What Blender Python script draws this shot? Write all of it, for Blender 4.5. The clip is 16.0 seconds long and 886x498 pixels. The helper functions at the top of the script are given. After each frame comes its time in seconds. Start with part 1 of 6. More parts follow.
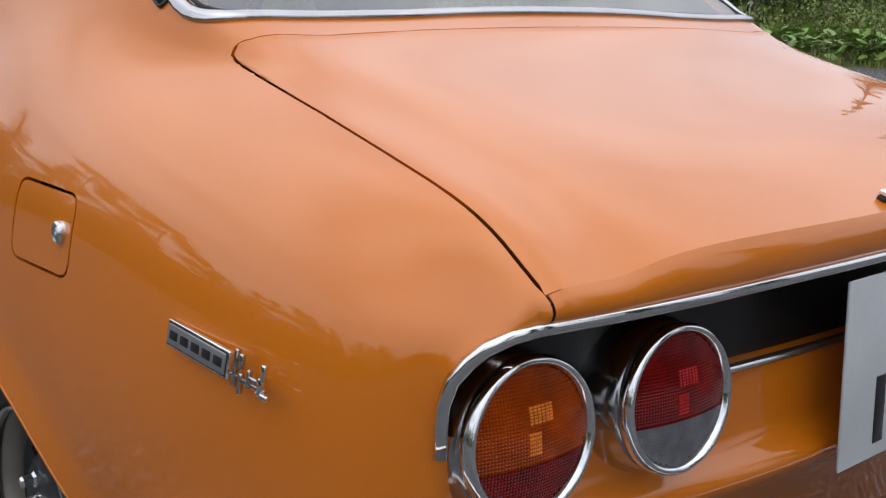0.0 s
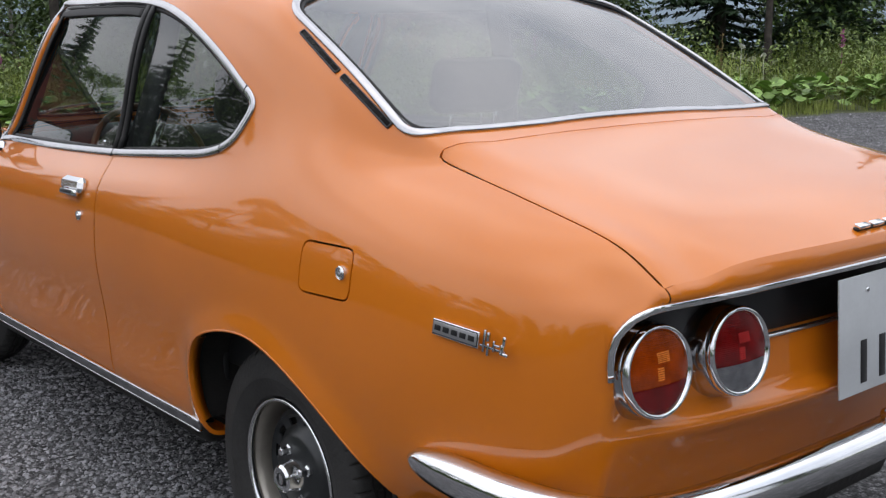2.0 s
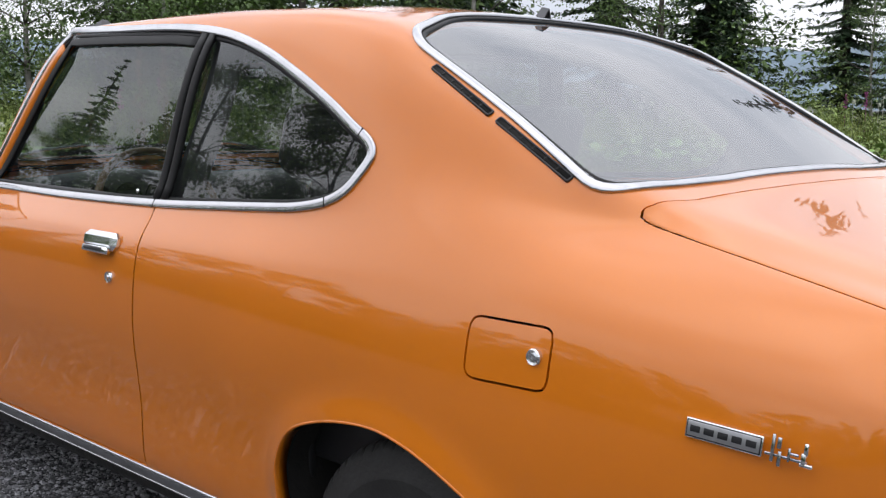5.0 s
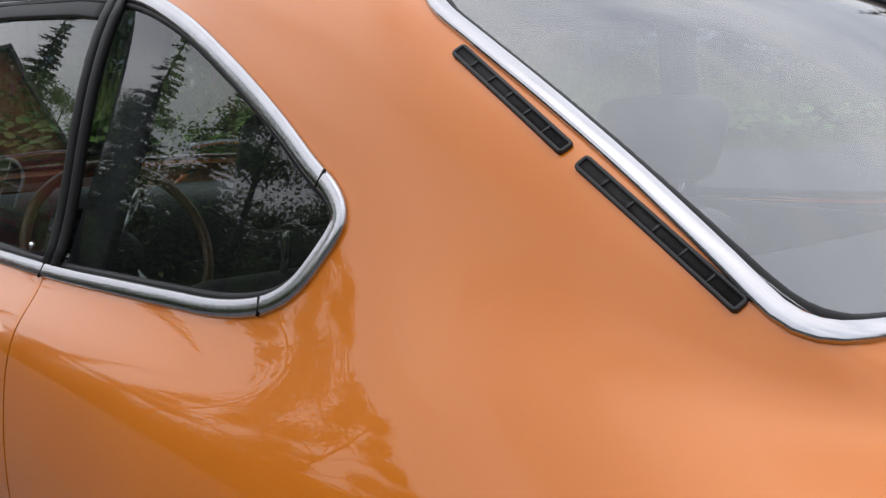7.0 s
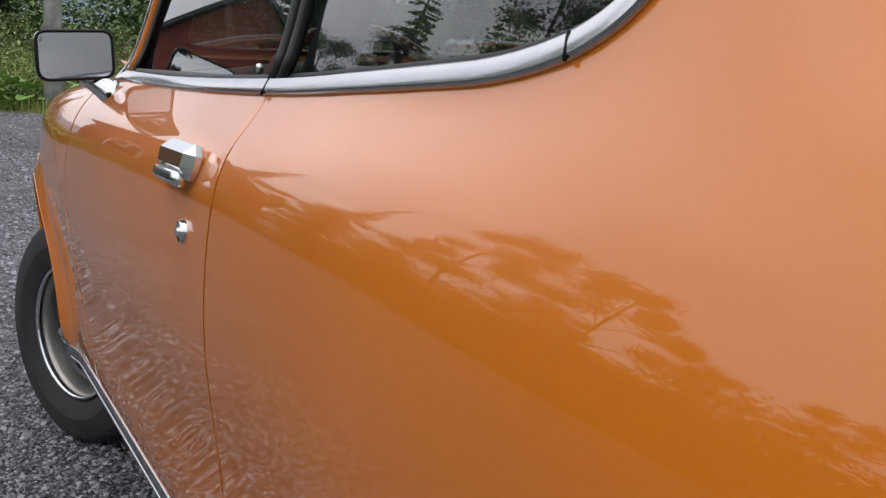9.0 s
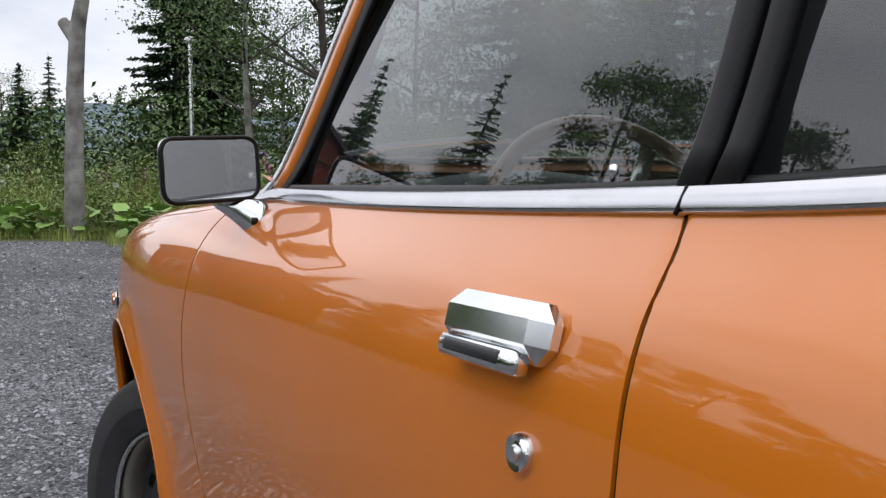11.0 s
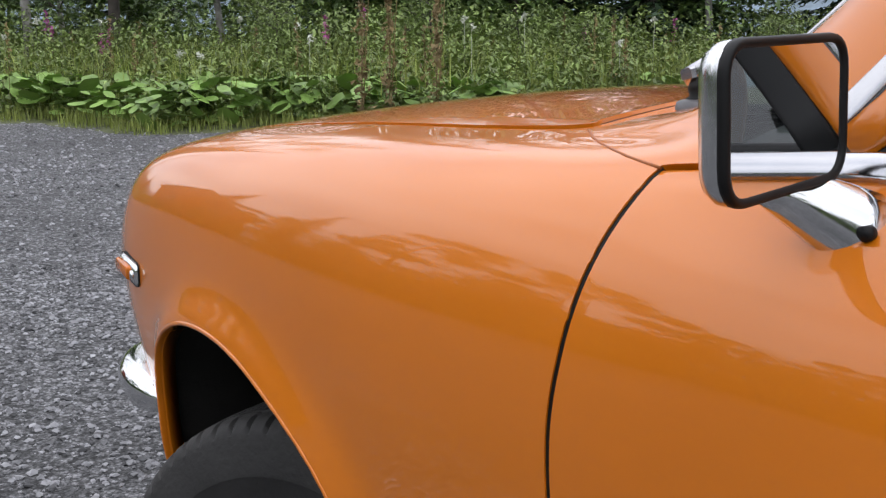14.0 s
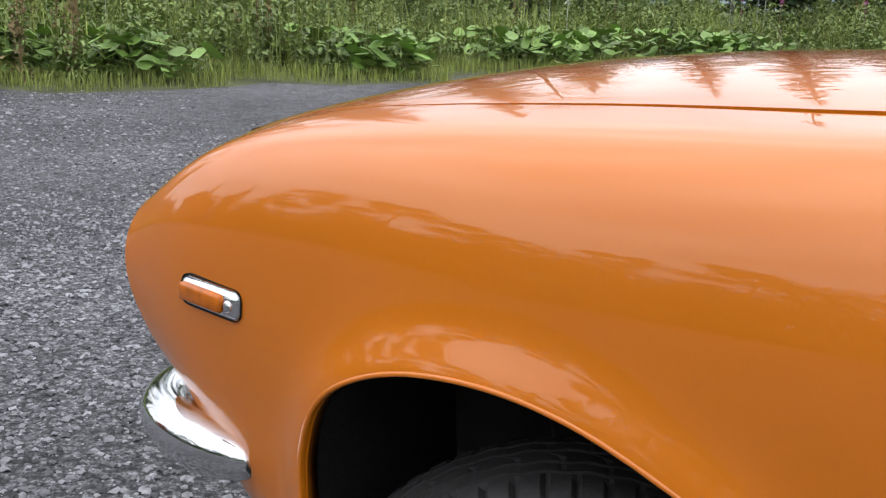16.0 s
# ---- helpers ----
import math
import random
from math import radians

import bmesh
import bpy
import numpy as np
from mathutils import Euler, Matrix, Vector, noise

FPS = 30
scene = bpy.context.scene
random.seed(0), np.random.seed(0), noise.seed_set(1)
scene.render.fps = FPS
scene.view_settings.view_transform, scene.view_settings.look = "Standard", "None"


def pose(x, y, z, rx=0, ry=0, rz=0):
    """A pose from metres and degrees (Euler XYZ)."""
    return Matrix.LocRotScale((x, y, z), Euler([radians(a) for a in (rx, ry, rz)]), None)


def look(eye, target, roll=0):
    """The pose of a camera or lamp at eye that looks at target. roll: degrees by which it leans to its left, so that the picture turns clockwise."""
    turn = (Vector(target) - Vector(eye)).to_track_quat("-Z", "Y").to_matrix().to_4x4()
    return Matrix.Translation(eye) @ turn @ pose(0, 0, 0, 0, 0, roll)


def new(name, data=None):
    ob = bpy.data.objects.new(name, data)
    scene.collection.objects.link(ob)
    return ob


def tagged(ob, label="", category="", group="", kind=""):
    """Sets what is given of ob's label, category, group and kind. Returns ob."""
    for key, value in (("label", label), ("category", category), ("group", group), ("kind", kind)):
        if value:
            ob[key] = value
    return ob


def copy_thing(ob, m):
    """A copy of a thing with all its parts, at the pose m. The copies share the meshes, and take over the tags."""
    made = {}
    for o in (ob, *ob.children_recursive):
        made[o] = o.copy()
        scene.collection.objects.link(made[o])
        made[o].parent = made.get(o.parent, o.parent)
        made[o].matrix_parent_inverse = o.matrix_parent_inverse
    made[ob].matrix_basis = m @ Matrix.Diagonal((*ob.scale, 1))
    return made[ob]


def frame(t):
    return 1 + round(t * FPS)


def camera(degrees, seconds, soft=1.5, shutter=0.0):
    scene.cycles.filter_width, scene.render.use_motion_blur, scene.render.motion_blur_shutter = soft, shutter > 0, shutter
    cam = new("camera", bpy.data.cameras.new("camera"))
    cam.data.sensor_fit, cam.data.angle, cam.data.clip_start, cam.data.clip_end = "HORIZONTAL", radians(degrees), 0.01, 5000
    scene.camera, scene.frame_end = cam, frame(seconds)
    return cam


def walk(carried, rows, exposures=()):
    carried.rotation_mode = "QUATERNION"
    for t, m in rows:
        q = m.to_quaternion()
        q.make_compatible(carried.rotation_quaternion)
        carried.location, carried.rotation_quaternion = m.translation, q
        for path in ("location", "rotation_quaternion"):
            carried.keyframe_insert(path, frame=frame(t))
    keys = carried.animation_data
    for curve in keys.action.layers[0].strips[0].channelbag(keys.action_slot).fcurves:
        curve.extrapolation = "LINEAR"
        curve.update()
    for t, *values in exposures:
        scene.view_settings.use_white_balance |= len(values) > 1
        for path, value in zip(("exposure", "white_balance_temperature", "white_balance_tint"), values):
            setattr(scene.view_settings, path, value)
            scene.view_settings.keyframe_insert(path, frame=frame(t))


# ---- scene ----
cam = camera(44.9, 16.0, soft=1.3)
PATH = [
    (0, (1.503, -1.207, 1.069), (0.022, 0.053, 0.601), 1.50),
    (0.5, (1.609, -1.335, 1.091), (0.184, -0.009, 0.630), -0.20),
    (1, (1.772, -1.466, 1.148), (0.308, -0.174, 0.716), -1.40),
    (1.5, (1.874, -1.620, 1.173), (0.340, -0.396, 0.783), -1.40),
    (2, (1.920, -1.837, 1.185), (0.393, -0.597, 0.822), -1.20),
    (2.5, (1.953, -2.006, 1.189), (0.417, -0.774, 0.839), -1.10),
    (3, (1.972, -2.171, 1.179), (0.441, -0.926, 0.853), -0.80),
    (3.5, (1.891, -2.279, 1.170), (0.395, -0.988, 0.860), -0.50),
    (4, (1.657, -2.301, 1.164), (0.207, -0.953, 0.883), 0.10),
    (4.5, (1.496, -2.200, 1.156), (0.098, -0.795, 0.889), 0.40),
    (4.7, (1.417, -2.122, 1.157), (0.042, -0.693, 0.899), 0.50),
    (6.8, (0.722, -1.309, 1.219), (-0.731, 0.021, 0.868), -1.60),
    (7, (0.671, -1.244, 1.215), (-0.840, 0.025, 0.885), -0.60),
    (7.5, (0.534, -1.121, 1.258), (-1.026, 0.062, 0.850), -1.30),
    (8, (0.439, -1.083, 1.177), (-1.224, -0.043, 0.785), 0.53),
    (8.5, (0.367, -1.075, 1.067), (-1.355, -0.148, 0.647), 0.30),
    (9, (0.310, -1.078, 0.967), (-1.449, -0.187, 0.629), 1.40),
    (9.5, (0.248, -1.103, 0.915), (-1.530, -0.218, 0.678), 1.28),
    (10, (0.091, -1.130, 0.949), (-1.702, -0.255, 0.804), 0.99),
    (10.2, (0.017, -1.140, 0.954), (-1.780, -0.271, 0.828), 0.43),
    (12.3, (-0.792, -1.165, 0.945), (-2.554, -0.247, 0.719), -2.49),
    (12.5, (-0.849, -1.178, 0.954), (-2.579, -0.214, 0.674), -2.21),
    (13, (-1.020, -1.198, 0.979), (-2.708, -0.177, 0.652), -1.50),
    (13.5, (-1.223, -1.255, 0.983), (-2.826, -0.110, 0.639), -0.65),
    (14, (-1.386, -1.323, 1.009), (-2.929, -0.107, 0.633), 0.12),
    (14.5, (-1.558, -1.421, 1.005), (-2.932, -0.020, 0.620), 1.14),
    (15, (-1.692, -1.496, 1.013), (-2.927, 0.021, 0.597), 1.04),
    (15.5, (-1.897, -1.527, 0.995), (-3.035, 0.060, 0.562), 1.31),
    (16, (-2.092, -1.582, 1.010), (-3.069, 0.103, 0.555), 1.63),
]
walk(cam, [(t, look(e, g, r)) for t, e, g, r in PATH], exposures=[(0, -0.17), (2, -0.04), (4.5, 0.18), (7, -0.06), (8, -0.04), (10, 0.06), (12.5, 0.03), (14, 0.2), (16, 0.33)])

# ---------------------------------------------------------------- light
world = bpy.data.worlds.new("overcast_sky")
scene.world = world
world.use_nodes = True
wn, wl = world.node_tree.nodes, world.node_tree.links
wn.clear()
SUN_EL, SUN_AZ = radians(86), radians(200)
w_out = wn.new("ShaderNodeOutputWorld")
w_bg = wn.new("ShaderNodeBackground")
w_sky = wn.new("ShaderNodeTexSky")
w_sky.sky_type = "NISHITA"
w_sky.sun_disc = False
w_sky.sun_elevation, w_sky.sun_rotation = SUN_EL, SUN_AZ
w_sky.dust_density, w_sky.air_density = 4.0, 1.0
w_co = wn.new("ShaderNodeTexCoord")
w_map = wn.new("ShaderNodeMapping")
w_map.inputs["Scale"].default_value = (1.0, 1.0, 2.6)
w_noise = wn.new("ShaderNodeTexNoise")
w_noise.inputs["Scale"].default_value = 2.2
w_noise.inputs["Detail"].default_value = 7.0
w_noise.inputs["Roughness"].default_value = 0.55
w_ramp = wn.new("ShaderNodeValToRGB")
w_ramp.color_ramp.elements[0].position, w_ramp.color_ramp.elements[1].position = 0.36, 0.66
w_ramp.color_ramp.elements[0].color = (5.5, 5.9, 6.9, 1)
w_ramp.color_ramp.elements[1].color = (10.6, 10.6, 11.2, 1)
w_mix = wn.new("ShaderNodeMixRGB")
w_mix.inputs["Fac"].default_value = 0.86
wl.new(w_co.outputs["Generated"], w_map.inputs["Vector"])
wl.new(w_map.outputs["Vector"], w_noise.inputs["Vector"])
wl.new(w_noise.outputs["Fac"], w_ramp.inputs["Fac"])
wl.new(w_sky.outputs["Color"], w_mix.inputs["Color1"])
wl.new(w_ramp.outputs["Color"], w_mix.inputs["Color2"])
w_sep = wn.new("ShaderNodeSeparateXYZ")
w_rise = wn.new("ShaderNodeMapRange")
w_rise.inputs["From Min"].default_value, w_rise.inputs["From Max"].default_value = 0.0, 0.85
w_rise.inputs["To Min"].default_value, w_rise.inputs["To Max"].default_value = 0.70, 1.24
w_mul = wn.new("ShaderNodeMixRGB")
w_mul.blend_type = "MULTIPLY"
w_mul.inputs["Fac"].default_value = 1.0
wl.new(w_co.outputs["Generated"], w_sep.inputs["Vector"])
wl.new(w_sep.outputs["Z"], w_rise.inputs["Value"])
wl.new(w_mix.outputs["Color"], w_mul.inputs["Color1"])
wl.new(w_rise.outputs["Result"], w_mul.inputs["Color2"])
wl.new(w_mul.outputs["Color"], w_bg.inputs["Color"])
w_bg.inputs["Strength"].default_value = 0.154
wl.new(w_bg.outputs["Background"], w_out.inputs["Surface"])
sun = new("sun", bpy.data.lights.new("sun", "SUN"))
sun.data.energy, sun.data.angle, sun.data.color = 0.5, radians(178), (1.0, 0.97, 0.92)
sun.matrix_world = look((0, 0, 0), (-math.sin(SUN_AZ) * math.cos(SUN_EL), -math.cos(SUN_AZ) * math.cos(SUN_EL), -math.sin(SUN_EL)))



# ---------------------------------------------------------------- materials
def material(name, color, rough=0.5, metal=0.0, coat=0.0, spec=0.5, noise_scale=0.0, noise_amt=0.0, bump=0.0, bump_scale=200.0, coat_rough=0.03,
             rough_amt=0.0, trans=0.0, ior=1.5, color2=None, fine=0.0, island=0.0):
    m = bpy.data.materials.new(name)
    m.use_nodes = True
    n, l = m.node_tree.nodes, m.node_tree.links
    b = n["Principled BSDF"]
    b.inputs["Base Color"].default_value = (*color, 1)
    b.inputs["Roughness"].default_value = rough
    b.inputs["Metallic"].default_value = metal
    b.inputs["Coat Weight"].default_value = coat
    b.inputs["Coat Roughness"].default_value = coat_rough
    b.inputs["Specular IOR Level"].default_value = spec
    b.inputs["Transmission Weight"].default_value = trans
    b.inputs["IOR"].default_value = ior
    co = n.new("ShaderNodeTexCoord")
    if noise_scale:
        t1 = n.new("ShaderNodeTexNoise")
        t1.inputs["Scale"].default_value = noise_scale
        t1.inputs["Detail"].default_value = 5
        l.new(co.outputs["Object"], t1.inputs["Vector"])
        ramp = n.new("ShaderNodeValToRGB")
        ramp.color_ramp.elements[0].position, ramp.color_ramp.elements[1].position = 0.3, 0.7
        c2 = color2 or tuple(c * (1 + noise_amt) for c in color)
        c1 = color if color2 else tuple(c * (1 - noise_amt) for c in color)
        ramp.color_ramp.elements[0].color, ramp.color_ramp.elements[1].color = (*c1, 1), (*c2, 1)
        l.new(t1.outputs["Fac"], ramp.inputs["Fac"])
        src = ramp.outputs["Color"]
        if fine or island:
            mul = n.new("ShaderNodeMixRGB")
            mul.blend_type = "MULTIPLY"
            mul.inputs["Fac"].default_value = 1.0
            rng = n.new("ShaderNodeMapRange")
            k = fine or island
            rng.inputs["To Min"].default_value, rng.inputs["To Max"].default_value = 1 - k, 1 + k
            if fine:
                t2 = n.new("ShaderNodeTexNoise")
                t2.inputs["Scale"].default_value = noise_scale * 14
                t2.inputs["Detail"].default_value = 3
                l.new(co.outputs["Object"], t2.inputs["Vector"])
                l.new(t2.outputs["Fac"], rng.inputs["Value"])
            else:
                geo = n.new("ShaderNodeNewGeometry")
                l.new(geo.outputs["Random Per Island"], rng.inputs["Value"])
            l.new(src, mul.inputs["Color1"])
            l.new(rng.outputs["Result"], mul.inputs["Color2"])
            src = mul.outputs["Color"]
        l.new(src, b.inputs["Base Color"])
        if rough_amt:
            rr = n.new("ShaderNodeMapRange")
            rr.inputs["To Min"].default_value, rr.inputs["To Max"].default_value = max(0, rough - rough_amt), min(1, rough + rough_amt)
            l.new(t1.outputs["Fac"], rr.inputs["Value"])
            l.new(rr.outputs["Result"], b.inputs["Roughness"])
    if bump:
        t3 = n.new("ShaderNodeTexNoise")
        t3.inputs["Scale"].default_value = bump_scale
        t3.inputs["Detail"].default_value = 4
        l.new(co.outputs["Object"], t3.inputs["Vector"])
        bp = n.new("ShaderNodeBump")
        bp.inputs["Strength"].default_value = bump
        bp.inputs["Distance"].default_value = 0.01
        l.new(t3.outputs["Fac"], bp.inputs["Height"])
        l.new(bp.outputs["Normal"], b.inputs["Normal"])
    return m


PAINT = material("orange_paint", (0.64, 0.172, 0.004), 0.42, coat=1.0, noise_scale=3.0, noise_amt=0.04, coat_rough=0.008, spec=0.2)
PAINT.node_tree.nodes["Principled BSDF"].inputs["Coat IOR"].default_value = 1.56
CHROME = material("chrome", (0.78, 0.79, 0.80), 0.09, metal=1.0, noise_scale=14, noise_amt=0.05, rough_amt=0.06)
STEEL = material("bright_steel_trim", (0.72, 0.73, 0.74), 0.22, metal=1.0, noise_scale=30, noise_amt=0.06, rough_amt=0.08)
BRIGHT = material("polished_bright_trim", (0.50, 0.50, 0.515), 0.16, metal=1.0, noise_scale=22, noise_amt=0.05, rough_amt=0.06)
DARKCHROME = material("dull_chrome", (0.50, 0.50, 0.51), 0.16, metal=1.0, noise_scale=14, noise_amt=0.1)
RUBBER = material("tyre_rubber", (0.026, 0.025, 0.024), 0.72, noise_scale=9, noise_amt=0.3, fine=0.25, bump=0.15, bump_scale=120)
SEAMSHADE = material("shaded_seam_orange", (0.30, 0.075, 0.004), 0.6, noise_scale=20, noise_amt=0.2)
SEAL = material("black_rubber_seal", (0.008, 0.008, 0.008), 0.5, noise_scale=20, noise_amt=0.2, spec=0.25)
BADGEGREY = material("satin_silver", (0.42, 0.42, 0.43), 0.32, metal=0.8, noise_scale=40, noise_amt=0.08)
BLACK = material("matt_black", (0.013, 0.013, 0.014), 0.5, noise_scale=12, noise_amt=0.25, bump=0.05, bump_scale=300)
SILLGREY = material("dull_sill_grey", (0.10, 0.10, 0.105), 0.45, metal=0.3, noise_scale=9, noise_amt=0.25, fine=0.15)
BLACKGLOSS = material("black_panel", (0.008, 0.008, 0.009), 0.32, noise_scale=6, noise_amt=0.3, rough_amt=0.1)
DARKMETAL = material("black_wheel_paint", (0.02, 0.022, 0.023), 0.33, noise_scale=8, noise_amt=0.3, rough_amt=0.12, fine=0.3)
DUSTYRIM = material("dusty_silver_rim", (0.42, 0.39, 0.34), 0.38, metal=0.75, noise_scale=10, noise_amt=0.2, rough_amt=0.12)
UNDER = material("underbody_black", (0.01, 0.009, 0.008), 0.85, noise_scale=8, noise_amt=0.4, bump=0.3, bump_scale=60)
VINYL = material("black_vinyl", (0.018, 0.018, 0.02), 0.45, noise_scale=6, noise_amt=0.2, bump=0.12, bump_scale=400)
LINING = material("grey_headlining", (0.10, 0.10, 0.105), 0.8, noise_scale=10, noise_amt=0.12, bump=0.1, bump_scale=500)
DASHTOP = material("dashboard_vinyl", (0.05, 0.055, 0.06), 0.5, noise_scale=8, noise_amt=0.2, bump=0.1, bump_scale=400)
WOOD = material("wood_wheel_rim", (0.17, 0.085, 0.035), 0.35, coat=0.6, noise_scale=18, noise_amt=0.35)
AMBER = material("amber_lens", (0.30, 0.042, 0.001), 0.2, coat=0.15, noise_scale=40, noise_amt=0.25, spec=0.2)
MARKER = material("marker_amber", (0.52, 0.13, 0.006), 0.2, coat=0.4, noise_scale=60, noise_amt=0.25, spec=0.3)
RED = material("red_lens", (0.15, 0.003, 0.003), 0.2, coat=0.15, noise_scale=40, noise_amt=0.3, spec=0.2)
CLEARLENS = material("clear_ribbed_lens", (0.17, 0.17, 0.18), 0.10, coat=0.5, noise_scale=60, noise_amt=0.2)
PLATE = material("plate_white", (0.52, 0.54, 0.55), 0.45, noise_scale=10, noise_amt=0.06, fine=0.05)
PLATEINK = material("plate_black", (0.012, 0.012, 0.013), 0.4, noise_scale=10, noise_amt=0.1)
MIRROR = material("mirror_glass", (0.86, 0.87, 0.88), 0.015, metal=1.0)
WHITE = material("white_plastic", (0.6, 0.6, 0.6), 0.4, noise_scale=10, noise_amt=0.06)


def glass_material(name, tint, haze=0.0, base=0.085, power=4.2):
    m = bpy.data.materials.new(name)
    m.use_nodes = True
    n, l = m.node_tree.nodes, m.node_tree.links
    n.clear()
    out = n.new("ShaderNodeOutputMaterial")
    tr, gl, mix, fr = n.new("ShaderNodeBsdfTransparent"), n.new("ShaderNodeBsdfGlossy"), n.new("ShaderNodeMixShader"), n.new("ShaderNodeLayerWeight")
    tr.inputs["Color"].default_value = (*tint, 1)
    gl.inputs["Roughness"].default_value = 0.01
    fr.inputs["Blend"].default_value = 0.5
    pw, rm = n.new("ShaderNodeMath"), n.new("ShaderNodeMapRange")
    pw.operation = "POWER"
    pw.inputs[1].default_value = power
    rm.inputs["To Min"].default_value, rm.inputs["To Max"].default_value = base, 1.0
    l.new(fr.outputs["Facing"], pw.inputs[0])
    l.new(pw.outputs[0], rm.inputs["Value"])
    l.new(rm.outputs["Result"], mix.inputs["Fac"])
    first = tr.outputs["BSDF"]
    # haze mixes in a pale diffuse veil in place of reflected sky
    if haze:
        df, mx = n.new("ShaderNodeBsdfDiffuse"), n.new("ShaderNodeMixShader")
        tx, co, rg = n.new("ShaderNodeTexNoise"), n.new("ShaderNodeTexCoord"), n.new("ShaderNodeMapRange")
        tx.inputs["Scale"].default_value, tx.inputs["Detail"].default_value = 4.0, 6.0
        rg.inputs["To Min"].default_value, rg.inputs["To Max"].default_value = haze * 0.5, haze * 1.5
        df.inputs["Color"].default_value = (0.7, 0.72, 0.75, 1)
        l.new(co.outputs["Object"], tx.inputs["Vector"])
        l.new(tx.outputs["Fac"], rg.inputs["Value"])
        l.new(rg.outputs["Result"], mx.inputs["Fac"])
        l.new(tr.outputs["BSDF"], mx.inputs[1])
        l.new(df.outputs["BSDF"], mx.inputs[2])
        first = mx.outputs["Shader"]
    l.new(first, mix.inputs[1])
    l.new(gl.outputs["BSDF"], mix.inputs[2])
    l.new(mix.outputs["Shader"], out.inputs["Surface"])
    return m


GLASS = glass_material("side_glass", (0.50, 0.54, 0.52), 0.008, 0.10)
VEILGLASS = glass_material("veiled_rear_glass", (0.90, 0.93, 0.94), 0.07, 0.13, 3.6)


# ---------------------------------------------------------------- mesh helpers
def mesh_object(name, bm, mat, parent=None, label="", smooth=True):
    me = bpy.data.meshes.new(name)
    for f in bm.faces:
        f.smooth = smooth
    bm.to_mesh(me)
    bm.free()
    for m in (mat if isinstance(mat, (list, tuple)) else [mat]):
        me.materials.append(m)
    ob = new(name, me)
    if parent is not None:
        ob.parent = parent
    if label:
        ob["label"] = label
    return ob


def part(name, bm, mat, parent, label="", smooth=True):
    return mesh_object(name, bm, mat, parent, label, smooth)


def shared(name, me, parent, m=None, label=""):
    ob = new(name, me)
    ob.parent = parent
    if m is not None:
        ob.matrix_basis = m
    if label:
        ob["label"] = label
    return ob


def empty(name, label="", category="", group=""):
    return tagged(new(name), label, category, group)


def sharpen(bm, angle=35):
    for e in bm.edges:
        if len(e.link_faces) == 2 and e.calc_face_angle(0) > radians(angle):
            e.smooth = False


def box(bm, cx, cy, cz, sx, sy, sz, bevel=0.0, m=None, seg=2):
    r = bmesh.ops.create_cube(bm, size=1.0)
    vs = r["verts"]
    for v in vs:
        v.co = Vector((cx + v.co.x * sx, cy + v.co.y * sy, cz + v.co.z * sz))
    if bevel:
        es = list({e for v in vs for e in v.link_edges})
        g = bmesh.ops.bevel(bm, geom=es, offset=bevel, segments=seg, affect="EDGES", profile=0.5)
        vs = list({v for f in g["faces"] for v in f.verts} | {v for v in vs if v.is_valid})
    if m is not None:
        bmesh.ops.transform(bm, matrix=m, verts=[v for v in vs if v.is_valid])
    return bm


def boxed(*a, **k):
    return box(bmesh.new(), *a, **k)


def lathe(profile, n=48, axis="y", bm=None, closed=False):
    """Turns (radius, offset) pairs about an axis; offset runs along it."""
    bm = bm or bmesh.new()
    rings = []
    for r, o in profile:
        ring = []
        for i in range(n):
            a = 2 * math.pi * i / n
            c, s = r * math.cos(a), r * math.sin(a)
            ring.append(bm.verts.new({"y": (c, o, s), "x": (o, c, s), "z": (c, s, o)}[axis]))
        rings.append(ring)
    if closed:
        rings.append(rings[0])
    for a, b in zip(rings, rings[1:]):
        for i in range(n):
            j = (i + 1) % n
            bm.faces.new((a[i], a[j], b[j], b[i]))
    if not closed:
        for ring, r in ((rings[0], profile[0][0]), (rings[-1], profile[-1][0])):
            if 1e-6 < r < 0.02:
                bm.faces.new(ring)
    bmesh.ops.recalc_face_normals(bm, faces=bm.faces)
    return bm


def sweep(path, profile, normals, bm=None, closed=False, caps=True):
    """Sweeps (across, out) pairs along a path; out is along the given normals."""
    bm = bm or bmesh.new()
    pts = [Vector(p) for p in path]
    n, rows = len(pts), []
    for i, p in enumerate(pts):
        a, b = (pts[i - 1], pts[(i + 1) % n]) if closed else (pts[max(i - 1, 0)], pts[min(i + 1, n - 1)])
        t = (b - a).normalized()
        no = Vector(normals[i] if isinstance(normals, list) else normals)
        no = (no - t * no.dot(t)).normalized()
        ac = no.cross(t)
        rows.append([bm.verts.new(p + ac * q + no * o) for q, o in profile])
    if closed:
        rows.append(rows[0])
    k = len(profile)
    for a, b in zip(rows, rows[1:]):
        for i in range(k):
            j = (i + 1) % k
            bm.faces.new((a[i], a[j], b[j], b[i]))
    if caps and not closed:
        bm.faces.new(rows[0][::-1])
        bm.faces.new(rows[-1])
    bmesh.ops.recalc_face_normals(bm, faces=bm.faces)
    return bm


def tube(path, r, n=10, bm=None, closed=False):
    prof = [(r * math.cos(2 * math.pi * i / n), r * math.sin(2 * math.pi * i / n)) for i in range(n)]
    pts = [Vector(p) for p in path]
    d = (pts[-1] - pts[0]) if not closed else Vector((0, 0, 0))
    up = Vector((0, 0, 1)) if abs(d.normalized().z if d.length else 0) < 0.8 else Vector((1, 0, 0))
    return sweep(path, prof, up, bm, closed)


